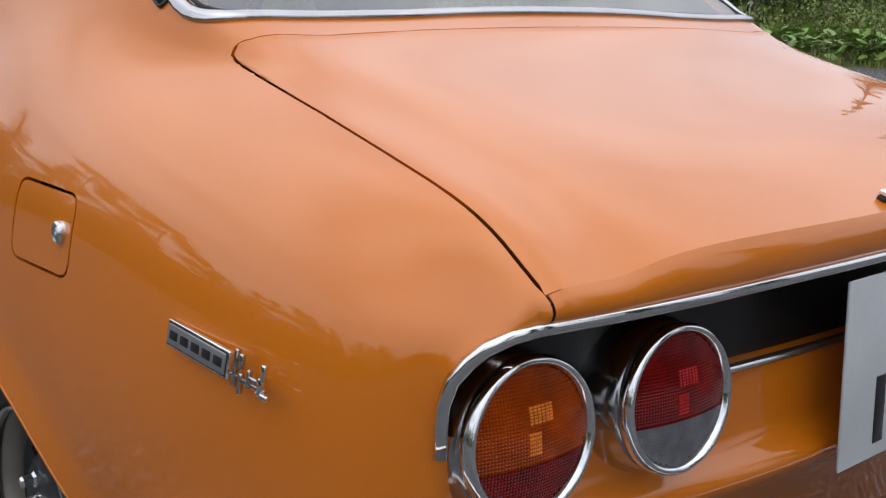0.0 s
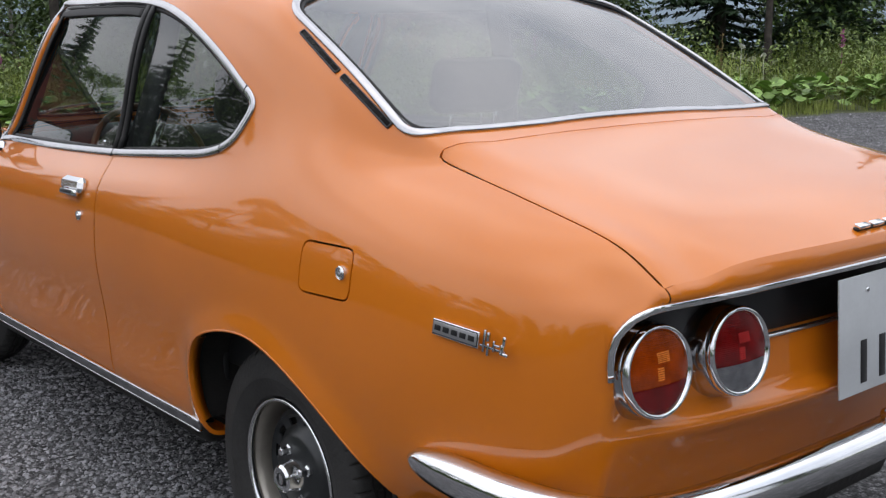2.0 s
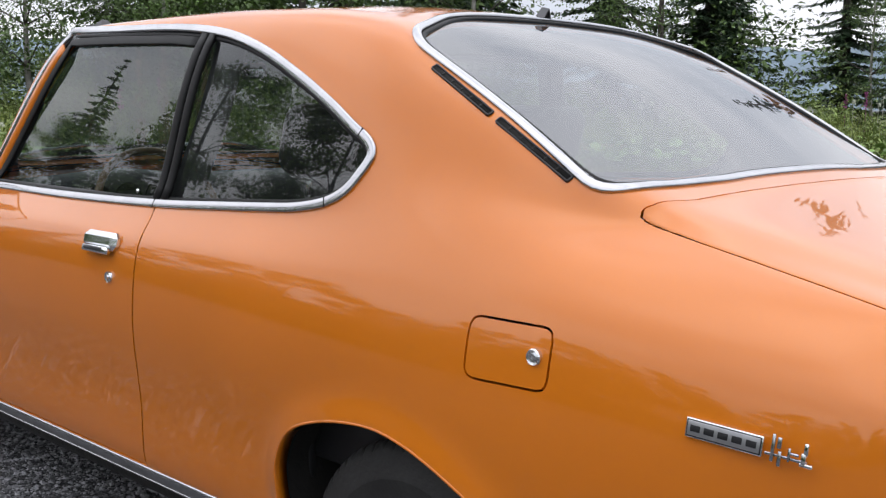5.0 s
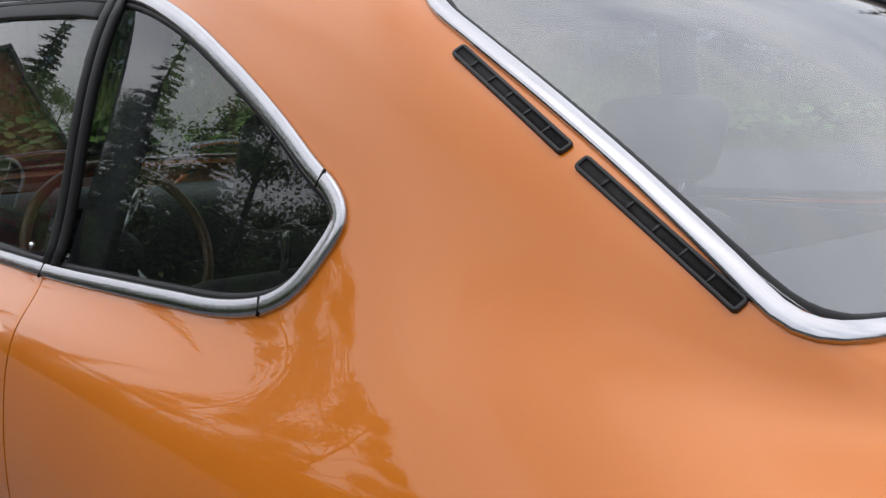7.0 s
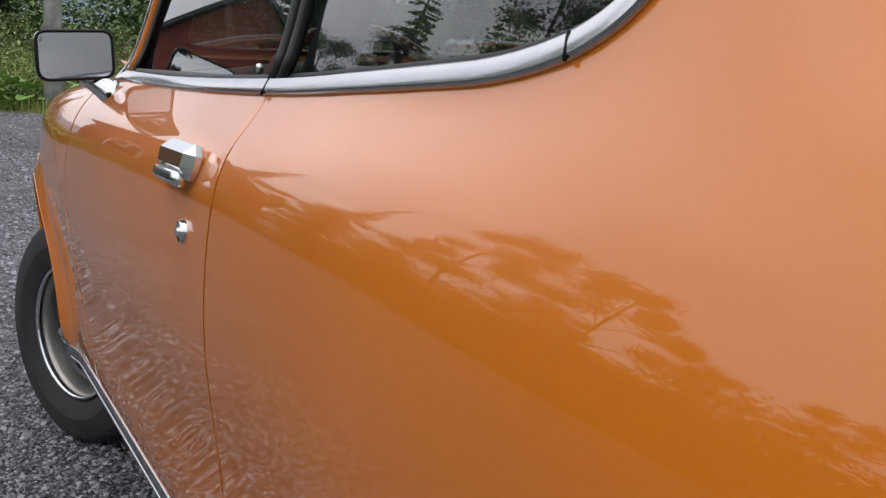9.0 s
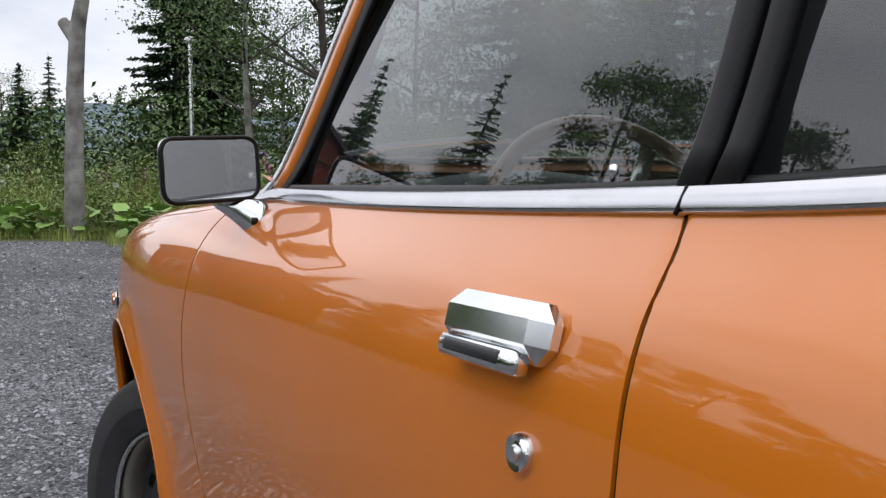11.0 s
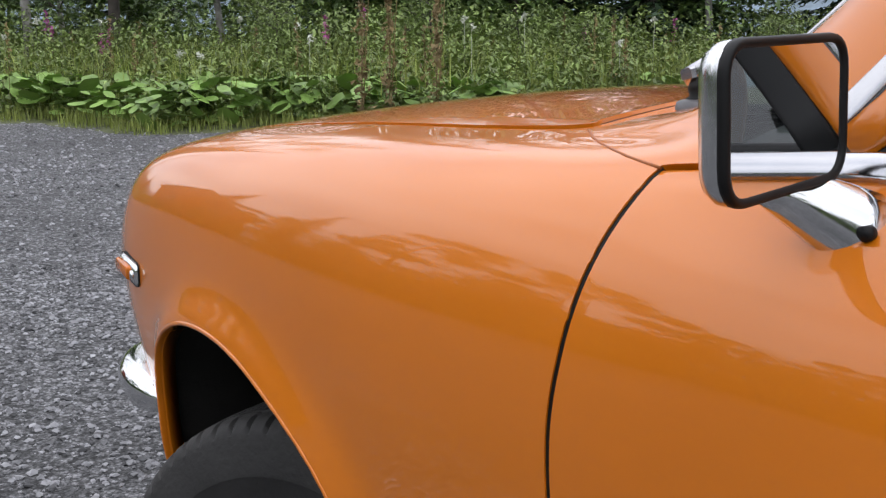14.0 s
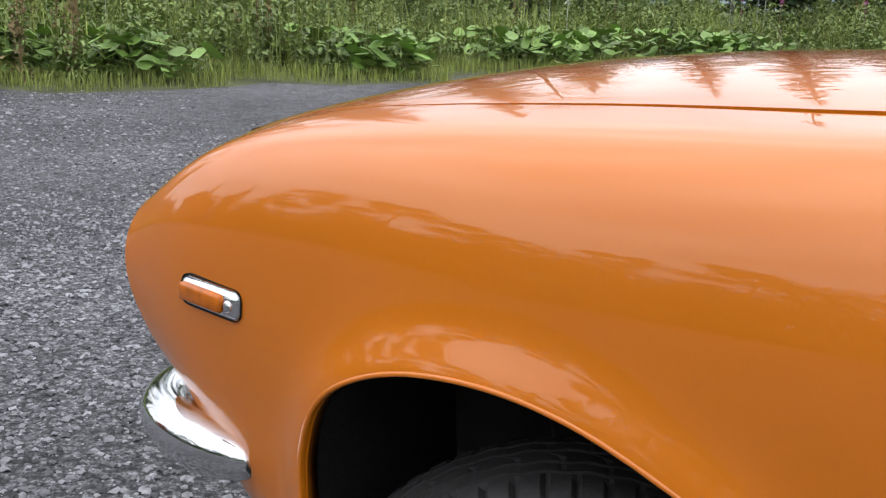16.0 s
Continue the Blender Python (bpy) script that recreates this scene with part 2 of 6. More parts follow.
def half_round(w, h, n=6):
    """A convex strip: flat below, rounded above, w wide and h high."""
    top = [(w / 2 * math.cos(math.pi * i / n), h * math.sin(math.pi * i / n) ** 0.7) for i in range(n + 1)]
    return top + [(-w / 2, -0.003), (w / 2, -0.003)]


def flat_strip(w, h):
    """A flat pressed strip with softened edges."""
    e = min(w * .16, h)
    return [(w / 2, -.003), (w / 2, h * .45), (w / 2 - e * .4, h * .85), (w / 2 - e, h), (0, h * 1.08), (-w / 2 + e, h), (-w / 2 + e * .4, h * .85), (-w / 2, h * .45), (-w / 2, -.003)]


def pchip(tab):
    """A smooth, monotone curve through (x, value) pairs."""
    xs, ys = np.array([t[0] for t in tab], float), np.array([t[1] for t in tab], float)
    h, d = np.diff(xs), np.diff(ys) / np.diff(xs)
    m = np.empty(len(xs))
    m[0], m[-1] = d[0], d[-1]
    for i in range(1, len(xs) - 1):
        m[i] = 0 if d[i - 1] * d[i] <= 0 else (h[i - 1] + h[i]) * 3 / ((2 * h[i] + h[i - 1]) / d[i - 1] + (h[i] + 2 * h[i - 1]) / d[i])

    def f(x):
        x = np.clip(x, xs[0], xs[-1])
        i = np.clip(np.searchsorted(xs, x) - 1, 0, len(xs) - 2)
        t = (x - xs[i]) / h[i]
        return ((1 + 2 * t) * (1 - t) ** 2 * ys[i] + t * (1 - t) ** 2 * h[i] * m[i] + t * t * (3 - 2 * t) * ys[i + 1] + t * t * (t - 1) * h[i] * m[i + 1])
    return f


def rounded_polygon(corners, steps=8):
    """A closed polygon with rounded corners from (x, y, radius) triples."""
    out, n = [], len(corners)
    for i in range(n):
        p, q, r = (np.array(corners[(i + k) % n][:2], float) for k in (-1, 0, 1))
        rad = corners[i][2]
        a, b = (p - q) / np.linalg.norm(p - q), (r - q) / np.linalg.norm(r - q)
        half = math.acos(max(-1, min(1, float(a @ b)))) / 2
        cut = min(rad / math.tan(half), 0.48 * np.linalg.norm(p - q), 0.48 * np.linalg.norm(r - q))
        s, e = q + a * cut, q + b * cut
        for k in range(steps + 1):
            t = k / steps
            out.append(tuple((1 - t) ** 2 * s + 2 * t * (1 - t) * q + t * t * e))
    return np.array(out)


def inside(poly, pts):
    x, y = pts[..., 0], pts[..., 1]
    res = np.zeros(x.shape, bool)
    for (x1, y1), (x2, y2) in zip(poly, np.roll(poly, -1, 0)):
        c = ((y1 > y) != (y2 > y)) & (x < (x2 - x1) * (y - y1) / (y2 - y1 + 1e-12) + x1)
        res ^= c
    return res


def nearest(poly, pts):
    """The nearest point of a closed polygon to each of the points."""
    a, b = poly, np.roll(poly, -1, 0)
    d = b - a
    t = np.clip(((pts[:, None] - a) * d).sum(-1) / ((d * d).sum(-1) + 1e-12), 0, 1)
    q = a + t[..., None] * d
    k = ((pts[:, None] - q) ** 2).sum(-1).argmin(1)
    return q[np.arange(len(pts)), k]

# ---------------------------------------------------------------- the car's skin
# Long lines of the left half, from the sill up over the shoulder to the centre line: tables of (x, half width) and (x, height).
# x runs from the nose (-3.1) to the tail (0.95); the rear axle is at 0, the front axle at -2.47.
END_F, END_R = -3.08, 0.88
LINES = [
    (((-3.08, .57), (-2.85, .66), (-2.6, .69), (.3, .69), (.88, .62)), ((-3.08, .42), (-2.75, .35), (-2.25, .297), (-.3, .297), (.38, .34), (.88, .36))),
    (((-3.08, .61), (-2.85, .705), (-2.6, .742), (-2.2, .744), (.3, .744), (.7, .725), (.88, .655)), ((-3.08, .48), (-2.75, .43), (-2.2, .312), (-.3, .312), (.38, .42), (.88, .45))),
    (((-3.08, .645), (-2.9, .712), (-2.6, .755), (-2.2, .772), (.2, .774), (.6, .752), (.80, .722), (.85, .698), (.88, .655)), ((-3.08, .55), (-2.75, .53), (-2.2, .47), (-.3, .47), (.38, .51), (.88, .55))),
    (((-3.08, .662), (-2.9, .724), (-2.6, .765), (-2.2, .788), (-1.0, .795), (-.3, .793), (.25, .782), (.56, .763), (.745, .739), (.81, .722), (.85, .703), (.88, .662)),
     ((-3.08, .62), (-2.6, .635), (-.3, .64), (.88, .625))),
    (((-3.08, .664), (-2.9, .726), (-2.6, .763), (-2.2, .785), (-1.0, .793), (-.3, .788), (.25, .769), (.56, .753), (.745, .731), (.81, .715), (.85, .697), (.88, .660)),
     ((-3.08, .69), (-2.9, .715), (-2.5, .755), (-2.0, .775), (-.3, .775), (.25, .77), (.56, .745), (.745, .735), (.88, .705))),
    (((-3.08, .652), (-2.9, .712), (-2.6, .742), (-2.2, .758), (-1.0, .768), (-.3, .76), (.25, .742), (.56, .722), (.745, .705), (.83, .69), (.88, .660)),
     ((-3.08, .742), (-2.95, .79), (-2.8, .822), (-2.5, .845), (-2.0, .862), (-.3, .868), (.25, .865), (.56, .838), (.745, .812), (.88, .772))),
    (((-3.08, .628), (-2.9, .678), (-2.6, .695), (-2.1, .703), (-1.8, .696), (-.85, .714), (-.26, .71), (0, .702), (.28, .668), (.38, .655), (.6, .655), (.75, .65), (.88, .634)),
     ((-3.08, .768), (-2.95, .83), (-2.8, .862), (-2.5, .89), (-2.1, .912), (-1.9, .925), (-1.8, .94), (-.85, .932), (-.4, .943), (-.15, .965), (.05, .968), (.28, .945), (.38, .932), (.6, .893), (.75, .863), (.88, .799))),
    (((-3.08, .585), (-2.8, .635), (-2.1, .645), (-1.95, .652), (-1.8, .670), (-1.45, .652), (-.85, .664), (-.25, .660), (0, .644), (.1, .636), (.26, .608), (.34, .573), (.40, .567), (.55, .572), (.7, .583), (.88, .593)),
     ((-3.08, .78), (-2.95, .845), (-2.8, .878), (-2.5, .905), (-2.1, .925), (-1.95, .935), (-1.8, .985), (-1.5, 1.13), (-1.3, 1.15), (-.4, 1.14), (-.2, 1.112), (0, 1.066), (.1, 1.044), (.28, .988), (.38, .975), (.55, .940), (.7, .908), (.82, .874), (.88, .828))),
    (((-3.08, .55), (-2.9, .573), (-2.8, .580), (-2.6, .590), (-2.3, .597), (-2.1, .603), (-1.95, .614), (-1.47, .588), (-1.3, .585), (-.6, .585), (-.25, .560), (-.085, .572), (.1, .579), (.275, .574), (.37, .535), (.5, .52), (.88, .52)),
     ((-3.08, .79), (-2.95, .852), (-2.8, .886), (-2.5, .912), (-2.1, .931), (-1.97, .948), (-1.5, 1.325), (-1.38, 1.35), (-.9, 1.352), (-.5, 1.338), (-.25, 1.305), (-.085, 1.228), (.1, 1.132), (.283, 1.032), (.38, .997), (.55, .952), (.7, .916), (.82, .877), (.88, .834))),
    (((-3.08, .42), (-2.1, .45), (-1.97, .50), (-1.47, .488), (-.6, .488), (-.25, .465), (.88, .46)),
     ((-3.08, .80), (-2.95, .865), (-2.8, .90), (-2.5, .93), (-2.1, .95), (-1.99, .962), (-1.47, 1.348), (-1.36, 1.372), (-.9, 1.378), (-.5, 1.368), (-.28, 1.338), (-.085, 1.25), (.1, 1.15), (.283, 1.05), (.38, 1.008), (.6, .950), (.8, .891), (.88, .845))),
    (((-3.08, .22), (-2.1, .25), (-1.4, .26), (.88, .25)),
     ((-3.08, .805), (-2.95, .872), (-2.8, .91), (-2.5, .942), (-2.1, .962), (-2.02, .975), (-1.45, 1.364), (-1.33, 1.387), (-.9, 1.396), (-.5, 1.386), (-.3, 1.358), (-.085, 1.268), (.1, 1.166), (.30, 1.054), (.40, 1.012), (.6, .956), (.8, .898), (.88, .853))),
    (((-3.08, 0), (.88, 0)),
     ((-3.08, .808), (-2.95, .875), (-2.8, .914), (-2.5, .946), (-2.1, .966), (-2.03, .979), (-1.44, 1.370), (-1.32, 1.392), (-.9, 1.401), (-.5, 1.391), (-.31, 1.364), (-.085, 1.274), (.1, 1.172), (.31, 1.057), (.40, 1.014), (.6, .958), (.8, .90), (.88, .854))),
]
SUBDIV = [4, 6, 9, 12, 8, 7, 12, 12, 6, 8, 8]
NOSE_SHIFT = [.12, .09, .055, .02, 0, .010, .025, .025, .01, -.01, -.03, -.035]


def lip_x(w):
    return 0.957 - 0.046 * (w / 0.6) ** 2 - 0.05 * max(0.0, (w - 0.6) / 0.08) ** 1.5


TAIL_SHIFT = [-.06, -.045, -.028, -.016, -.010] + [lip_x(LINES[i][0][-1][1]) - END_R for i in range(5, 12)]
ARCH_F = np.array([(-2.715, .30), (-2.722, .45), (-2.72, .535), (-2.69, .605), (-2.62, .648), (-2.53, .662), (-2.44, .650), (-2.355, .614), (-2.29, .57), (-2.235, .50), (-2.20, .42), (-2.185, .33), (-2.18, .1), (-2.70, .1)])
ARCH_R = np.array([(-.300, .33), (-.314, .42), (-.310, .485), (-.262, .553), (-.17, .592), (-.06, .61), (.03, .603), (.137, .565), (.26, .497), (.363, .415), (.415, .345), (.44, .1), (-.29, .1)])


def smooth_poly(poly, keep, per=6):
    """Rounds the first part of an outline with a spline; the last `keep` points stay as corners."""
    p = poly[:len(poly) - keep]
    out = []
    for i in range(len(p) - 1):
        a, b, c, d = p[max(i - 1, 0)], p[i], p[i + 1], p[min(i + 2, len(p) - 1)]
        for k in range(per):
            t = k / per
            out.append(0.5 * ((2 * b) + (c - a) * t + (2 * a - 5 * b + 4 * c - d) * t * t + (3 * b - a - 3 * c + d) * t ** 3))
    return np.array(out + [p[-1]] + list(poly[len(poly) - keep:]))


ARCH_F = (ARCH_F - np.array((-2.45, 0))) * np.array((1.105, 1)) + np.array((-2.433, .013))
ARCH_F, ARCH_R = smooth_poly(ARCH_F, 2), smooth_poly(ARCH_R, 2)

N_S = 480
S_AT = np.linspace(END_F, END_R, N_S)


def blur(v, sigma):
    h = int(3.2 * sigma)
    k = np.exp(-0.5 * (np.arange(-h, h + 1) / sigma) ** 2)
    k /= k.sum()
    pad = np.r_[2 * v[0] - v[h:0:-1], v, 2 * v[-1] - v[-2:-h - 2:-1]]
    return np.convolve(pad, k, "valid")


def fair(v, sigma):
    """Wide fairing along the middle of the car, narrow towards nose and tail."""
    w = np.clip(np.minimum(S_AT - END_F, END_R - S_AT) / .45, 0, 1)
    w = w * w * (3 - 2 * w)
    return blur(v, 4.2) * (1 - w) + blur(v, sigma) * w


FAIRING = [8, 9, 11, 12, 12, 12, 8, 6, 4.6, 4.6, 4.6, 4.6]


CTRL = np.zeros((N_S, len(LINES), 3))
for li, (wt, zt) in enumerate(LINES):
    CTRL[:, li, 0] = S_AT + NOSE_SHIFT[li] * np.clip((-2.75 - S_AT) / 0.33, 0, 1) ** 2 + TAIL_SHIFT[li] * np.clip((S_AT - 0.5) / 0.38, 0, 1) ** 1.6
    CTRL[:, li, 1] = fair(pchip(wt)(S_AT), FAIRING[li])
    CTRL[:, li, 2] = fair(pchip(zt)(S_AT), FAIRING[li])
CTRL[:, -1, 1] = 0


def section(ctrl):
    """A cubic spline of steady curvature through the control points of each station, mirrored at the centre line."""
    n = ctrl.shape[1]
    full = np.concatenate([ctrl, ctrl[:, -2::-1][:, :4] * np.array([1, -1, 1])], 1)
    h = np.linalg.norm(np.diff(full, axis=1), axis=2) ** 0.62
    m = full.shape[1]
    A, B = np.zeros((len(full), m, m)), np.zeros((len(full), m, 3))
    A[:, 0, 0] = A[:, -1, -1] = 1
    for i in range(1, m - 1):
        A[:, i, i - 1], A[:, i, i], A[:, i, i + 1] = h[:, i - 1], 2 * (h[:, i - 1] + h[:, i]), h[:, i]
        B[:, i] = 6 * ((full[:, i + 1] - full[:, i]) / h[:, i, None] - (full[:, i] - full[:, i - 1]) / h[:, i - 1, None])
    M = np.linalg.solve(A, B)
    out = []
    for i in range(n - 1):
        for k in range(SUBDIV[i]):
            u = k / SUBDIV[i]
            a = 1 - u
            out.append(a * full[:, i] + u * full[:, i + 1] + h[:, i, None] ** 2 / 6 * ((a ** 3 - a) * M[:, i] + (u ** 3 - u) * M[:, i + 1]))
    out.append(ctrl[:, -1])
    return np.stack(out, 1)


SKIN = section(CTRL)
SKIN[:, -1, 1] = 0
N_V = SKIN.shape[1]
LINE_AT = np.r_[0, np.cumsum(SUBDIV)]
ROW_SHOULDER, ROW_BELT, ROW_GUTTER = LINE_AT[5], LINE_AT[6], LINE_AT[8]

# rolled flares round the wheel openings
low = SKIN[:, :ROW_BELT].reshape(-1, 3).copy()
for arch, amount, reach in ((ARCH_F, .019, .034), (ARCH_R, .016, .034)):
    q = nearest(arch, low[:, [0, 2]])
    d = np.linalg.norm(q - low[:, [0, 2]], axis=1)
    d[inside(arch, low[:, [0, 2]])] = 0
    low[:, 1] += amount * np.exp(-(d / reach) ** 1.6) * np.clip((low[:, 2] - .22) / .15, 0, 1) * np.clip((.8 - low[:, 2]) / .1, 0, 1)
SKIN[:, :ROW_BELT] = low.reshape(N_S, ROW_BELT, 3)


def station(row, x):
    """The section of the skin at a place along the car, read between two stations."""
    i = int(np.clip(np.searchsorted(SKIN[:, row, 0], x) - 1, 0, N_S - 2))
    x0, x1 = SKIN[i, row, 0], SKIN[i + 1, row, 0]
    t = min(1.0, max(0.0, (x - x0) / (x1 - x0)))
    return SKIN[i] * (1 - t) + SKIN[i + 1] * t


def side_w(x, z):
    """Half width of the car's side at a place along it and a height."""
    sec = station(ROW_SHOULDER, x)[:ROW_GUTTER + 1]
    return float(np.interp(z, sec[:, 2], sec[:, 1]))


def top_z(x, w):
    """Height of hood, roof or deck at a place along the car and a half width."""
    sec = station(N_V - 6, x)[ROW_SHOULDER:][::-1]
    return float(np.interp(abs(w), sec[:, 1], sec[:, 2]))


def side_point(x, z, out=0.0):
    w = side_w(x, z)
    s = (side_w(x, z + .01) - side_w(x, z - .01)) / .02
    n = Vector((0, -1, -s)).normalized()
    return Vector((x, -w, z)) + n * out, n


def top_point(x, y, out=0.0):
    zx = (top_z(x + .02, y) - top_z(x - .02, y)) / .04
    zy = (top_z(x, y + .01) - top_z(x, y - .01)) / .02
    n = Vector((-zx, -zy, 1)).normalized()
    return Vector((x, y, top_z(x, y))) + n * out, n


def offset_poly(poly, d):
    p, q = np.roll(poly, 1, 0), np.roll(poly, -1, 0)
    t = q - p
    t /= np.linalg.norm(t, axis=1)[:, None] + 1e-9
    area = (poly[:, 0] * q[:, 1] - q[:, 0] * poly[:, 1]).sum()
    n = np.stack([t[:, 1], -t[:, 0]], 1) * (1 if area > 0 else -1)
    return poly + n * d


# outlines on the skin: (x, z) on the sides, (x, half width) on top
WINDOW_EDGE = smooth_poly(np.array([(-1.81, .930), (-1.30, .927), (-.85, .934), (-.60, .945), (-.45, .953), (-.36, .959), (-.29, .970), (-.245, .984), (-.212, 1.005), (-.186, 1.037), (-.170, 1.066), (-.174, 1.086), (-.195, 1.105), (-.23, 1.124), (-.31, 1.171), (-.42, 1.226), (-.55, 1.280), (-.70, 1.319), (-.90, 1.340), (-1.2, 1.349), (-1.41, 1.355), (-1.45, 1.345)]), 0, 5)
WINDOW_EDGE[:, 0] += .005 * np.clip((WINDOW_EDGE[:, 0] + .45) / .25, 0, 1)
WINDOW = offset_poly(WINDOW_EDGE, -.005)
DOOR = np.array([(-.846, .97), (-.846, .936), (-.818, .87), (-.812, .80), (-.812, .72), (-.816, .60), (-.824, .48), (-.834, .38), (-.838, .338), (-1.767, .338), (-1.797, .365), (-1.852, .43), (-1.902, .52), (-1.926, .62),
                 (-1.935, .72), (-1.929, .79), (-1.918, .86), (-1.908, .921), (-1.80, .932), (-1.79, .97)])
REAR_SHUT, FRONT_SHUT = smooth_poly(DOOR[1:9], 0, 5), smooth_poly(DOOR[10:18], 0, 5)
DOOR = np.concatenate([DOOR[:1], REAR_SHUT, DOOR[9:10], FRONT_SHUT, DOOR[18:]])
FUEL = rounded_polygon([(.166, .735, .022), (.328, .737, .022), (.328, .833, .022), (.166, .834, .022)], 5)
TRUNK = np.array([(.385, -.1), (.385, .2), (.376, .45), (.355, .541), (.347, .557), (.351, .565), (.363, .567), (.40, .567), (.55, .572), (.70, .583), (.88, .593), (1.2, .593), (1.2, -.1)])
HOOD = np.array([(-3.4, -.1), (-3.4, .54), (-3.06, .553), (-2.9, .573), (-2.8, .580), (-2.6, .590), (-2.3, .597), (-2.1, .603), (-2.080, .600), (-2.082, .53), (-2.082, .42), (-2.09, .2), (-2.095, -.1)])
REAR_GLASS = rounded_polygon([(-.305, -.2, 0), (.332, -.2, 0), (.329, .28, .5), (.302, .575, .07), (-.185, .541, .09), (-.285, .33, .4)], 8)
WINDSCREEN = rounded_polygon([(-2.0, -.2, 0), (-1.99, .25, .5), (-1.90, .572, .06), (-1.47, .548, .06), (-1.425, .3, .5), (-1.42, -.2, 0)], 8)

V3 = SKIN.reshape(-1, 3).copy()
du = np.gradient(SKIN, axis=0).reshape(-1, 3)
dv = np.gradient(SKIN, axis=1).reshape(-1, 3)
NRM = np.cross(du, dv)
NRM /= np.linalg.norm(NRM, axis=1)[:, None] + 1e-12
idx = np.arange(N_S * N_V).reshape(N_S, N_V)
QUADS = np.stack([idx[:-1, :-1], idx[1:, :-1], idx[1:, 1:], idx[:-1, 1:]], -1).reshape(-1, 4)
Q_ROW = np.tile(np.arange(N_V - 1), N_S - 1)
REGION = np.zeros(len(QUADS), int)
SIDE = Q_ROW < ROW_GUTTER
CUTS = [(1, DOOR, "side", Q_ROW < ROW_BELT + 3), (2, FUEL, "side", SIDE), (9, WINDOW, "side", SIDE & (Q_ROW >= ROW_BELT - 4)), (9, ARCH_F, "side", Q_ROW < ROW_BELT), (9, ARCH_R, "side", Q_ROW < ROW_BELT),
        (3, TRUNK, "top", Q_ROW >= ROW_BELT - 2), (4, HOOD, "top", Q_ROW >= ROW_BELT - 2), (9, REAR_GLASS, "top", Q_ROW >= ROW_GUTTER - 12), (9, WINDSCREEN, "top", Q_ROW >= ROW_GUTTER - 8)]
for rid, poly, view, rows in CUTS:
    ax = [0, 2] if view == "side" else [0, 1]
    mid = V3[QUADS].mean(1)[:, ax]
    hit = inside(poly, mid) & rows & ((mid[:, 0] > -2.08) & (mid[:, 0] < .45) if poly is REAR_GLASS or poly is WINDSCREEN else True)
    REGION[hit] = rid
    touched_in, touched_out = np.zeros(len(V3), bool), np.zeros(len(V3), bool)
    touched_in[QUADS[hit].ravel()] = True
    touched_out[QUADS[~hit].ravel()] = True
    edge = np.where(touched_in & touched_out)[0]
    target = nearest(poly, V3[edge][:, ax])
    delta = target - V3[edge][:, ax]
    ok = np.linalg.norm(delta, axis=1) < 0.03
    edge, delta = edge[ok], delta[ok]
    a, b = du[edge][:, ax], dv[edge][:, ax]
    det = a[:, 0] * b[:, 1] - a[:, 1] * b[:, 0]
    good = np.abs(det) > 1e-9
    edge, delta, a, b, det = edge[good], delta[good], a[good], b[good], det[good]
    ka = (delta[:, 0] * b[:, 1] - delta[:, 1] * b[:, 0]) / det
    kb = (a[:, 0] * delta[:, 1] - a[:, 1] * delta[:, 0]) / det
    V3[edge] += du[edge] * np.clip(ka, -2.5, 2.5)[:, None] + dv[edge] * np.clip(kb, -2.5, 2.5)[:, None]

RING = SKIN[-1]


def face_x(w):
    return 0.934 - 0.058 * (w / 0.6) ** 2


STRIP = np.array([(.668, .690), (.668, .715), (.667, .737), (.662, .759), (.653, .775), (.642, .787), (.622, .796), (.60, .800), (.5, .802), (.4, .803), (.3, .804), (.2, .804), (.1, .804), (0, .804)])
strip_x = pchip([(0, .957), (.3, .948), (.5, .931), (.6, .913), (.642, .896), (.675, .866)])


fold = pchip([(.34, -.085), (.48, -.055), (.55, -.016), (.572, .003), (.584, .010), (.596, .009), (.604, -.004), (.613, -.015), (.625, -.019), (.66, -.020), (.690, -.018), (.7035, -.016)])
ring_w = lambda z: float(np.interp(z, RING[:LINE_AT[4] + 1, 2], RING[:LINE_AT[4] + 1, 1]))
ring_x = lambda z: float(np.interp(z, RING[:LINE_AT[4] + 1, 2], RING[:LINE_AT[4] + 1, 0]))


def tail_x(w, z, u):
    k = u ** 7
    return (face_x(w) + float(fold(z))) * (1 - k) + ring_x(z) * k



# strip over the tail lamps: the rounded rear edge of lid and wings runs down to it
def lip_rows():
    rows = []
    for r in range(LINE_AT[4], N_V):
        R = RING[r]
        cw = nearest(np.vstack([STRIP, STRIP[::-1]]), np.array([[R[1], R[2]]]))[0] if R[1] > .6 else np.array((R[1], float(np.interp(R[1], STRIP[::-1, 0], STRIP[::-1, 1]))))
        C = np.array((float(strip_x(cw[0])) - .002, cw[0], cw[1]))
        row = [R + (C - R) * (k / 6) + np.array((.010 * math.sin(math.pi * k / 6) ** .8 * (0 if k in (0, 6) else 1) * (1 if R[1] < .6 else .4), 0, 0)) for k in range(7)]
        rows.append(row)
    return rows


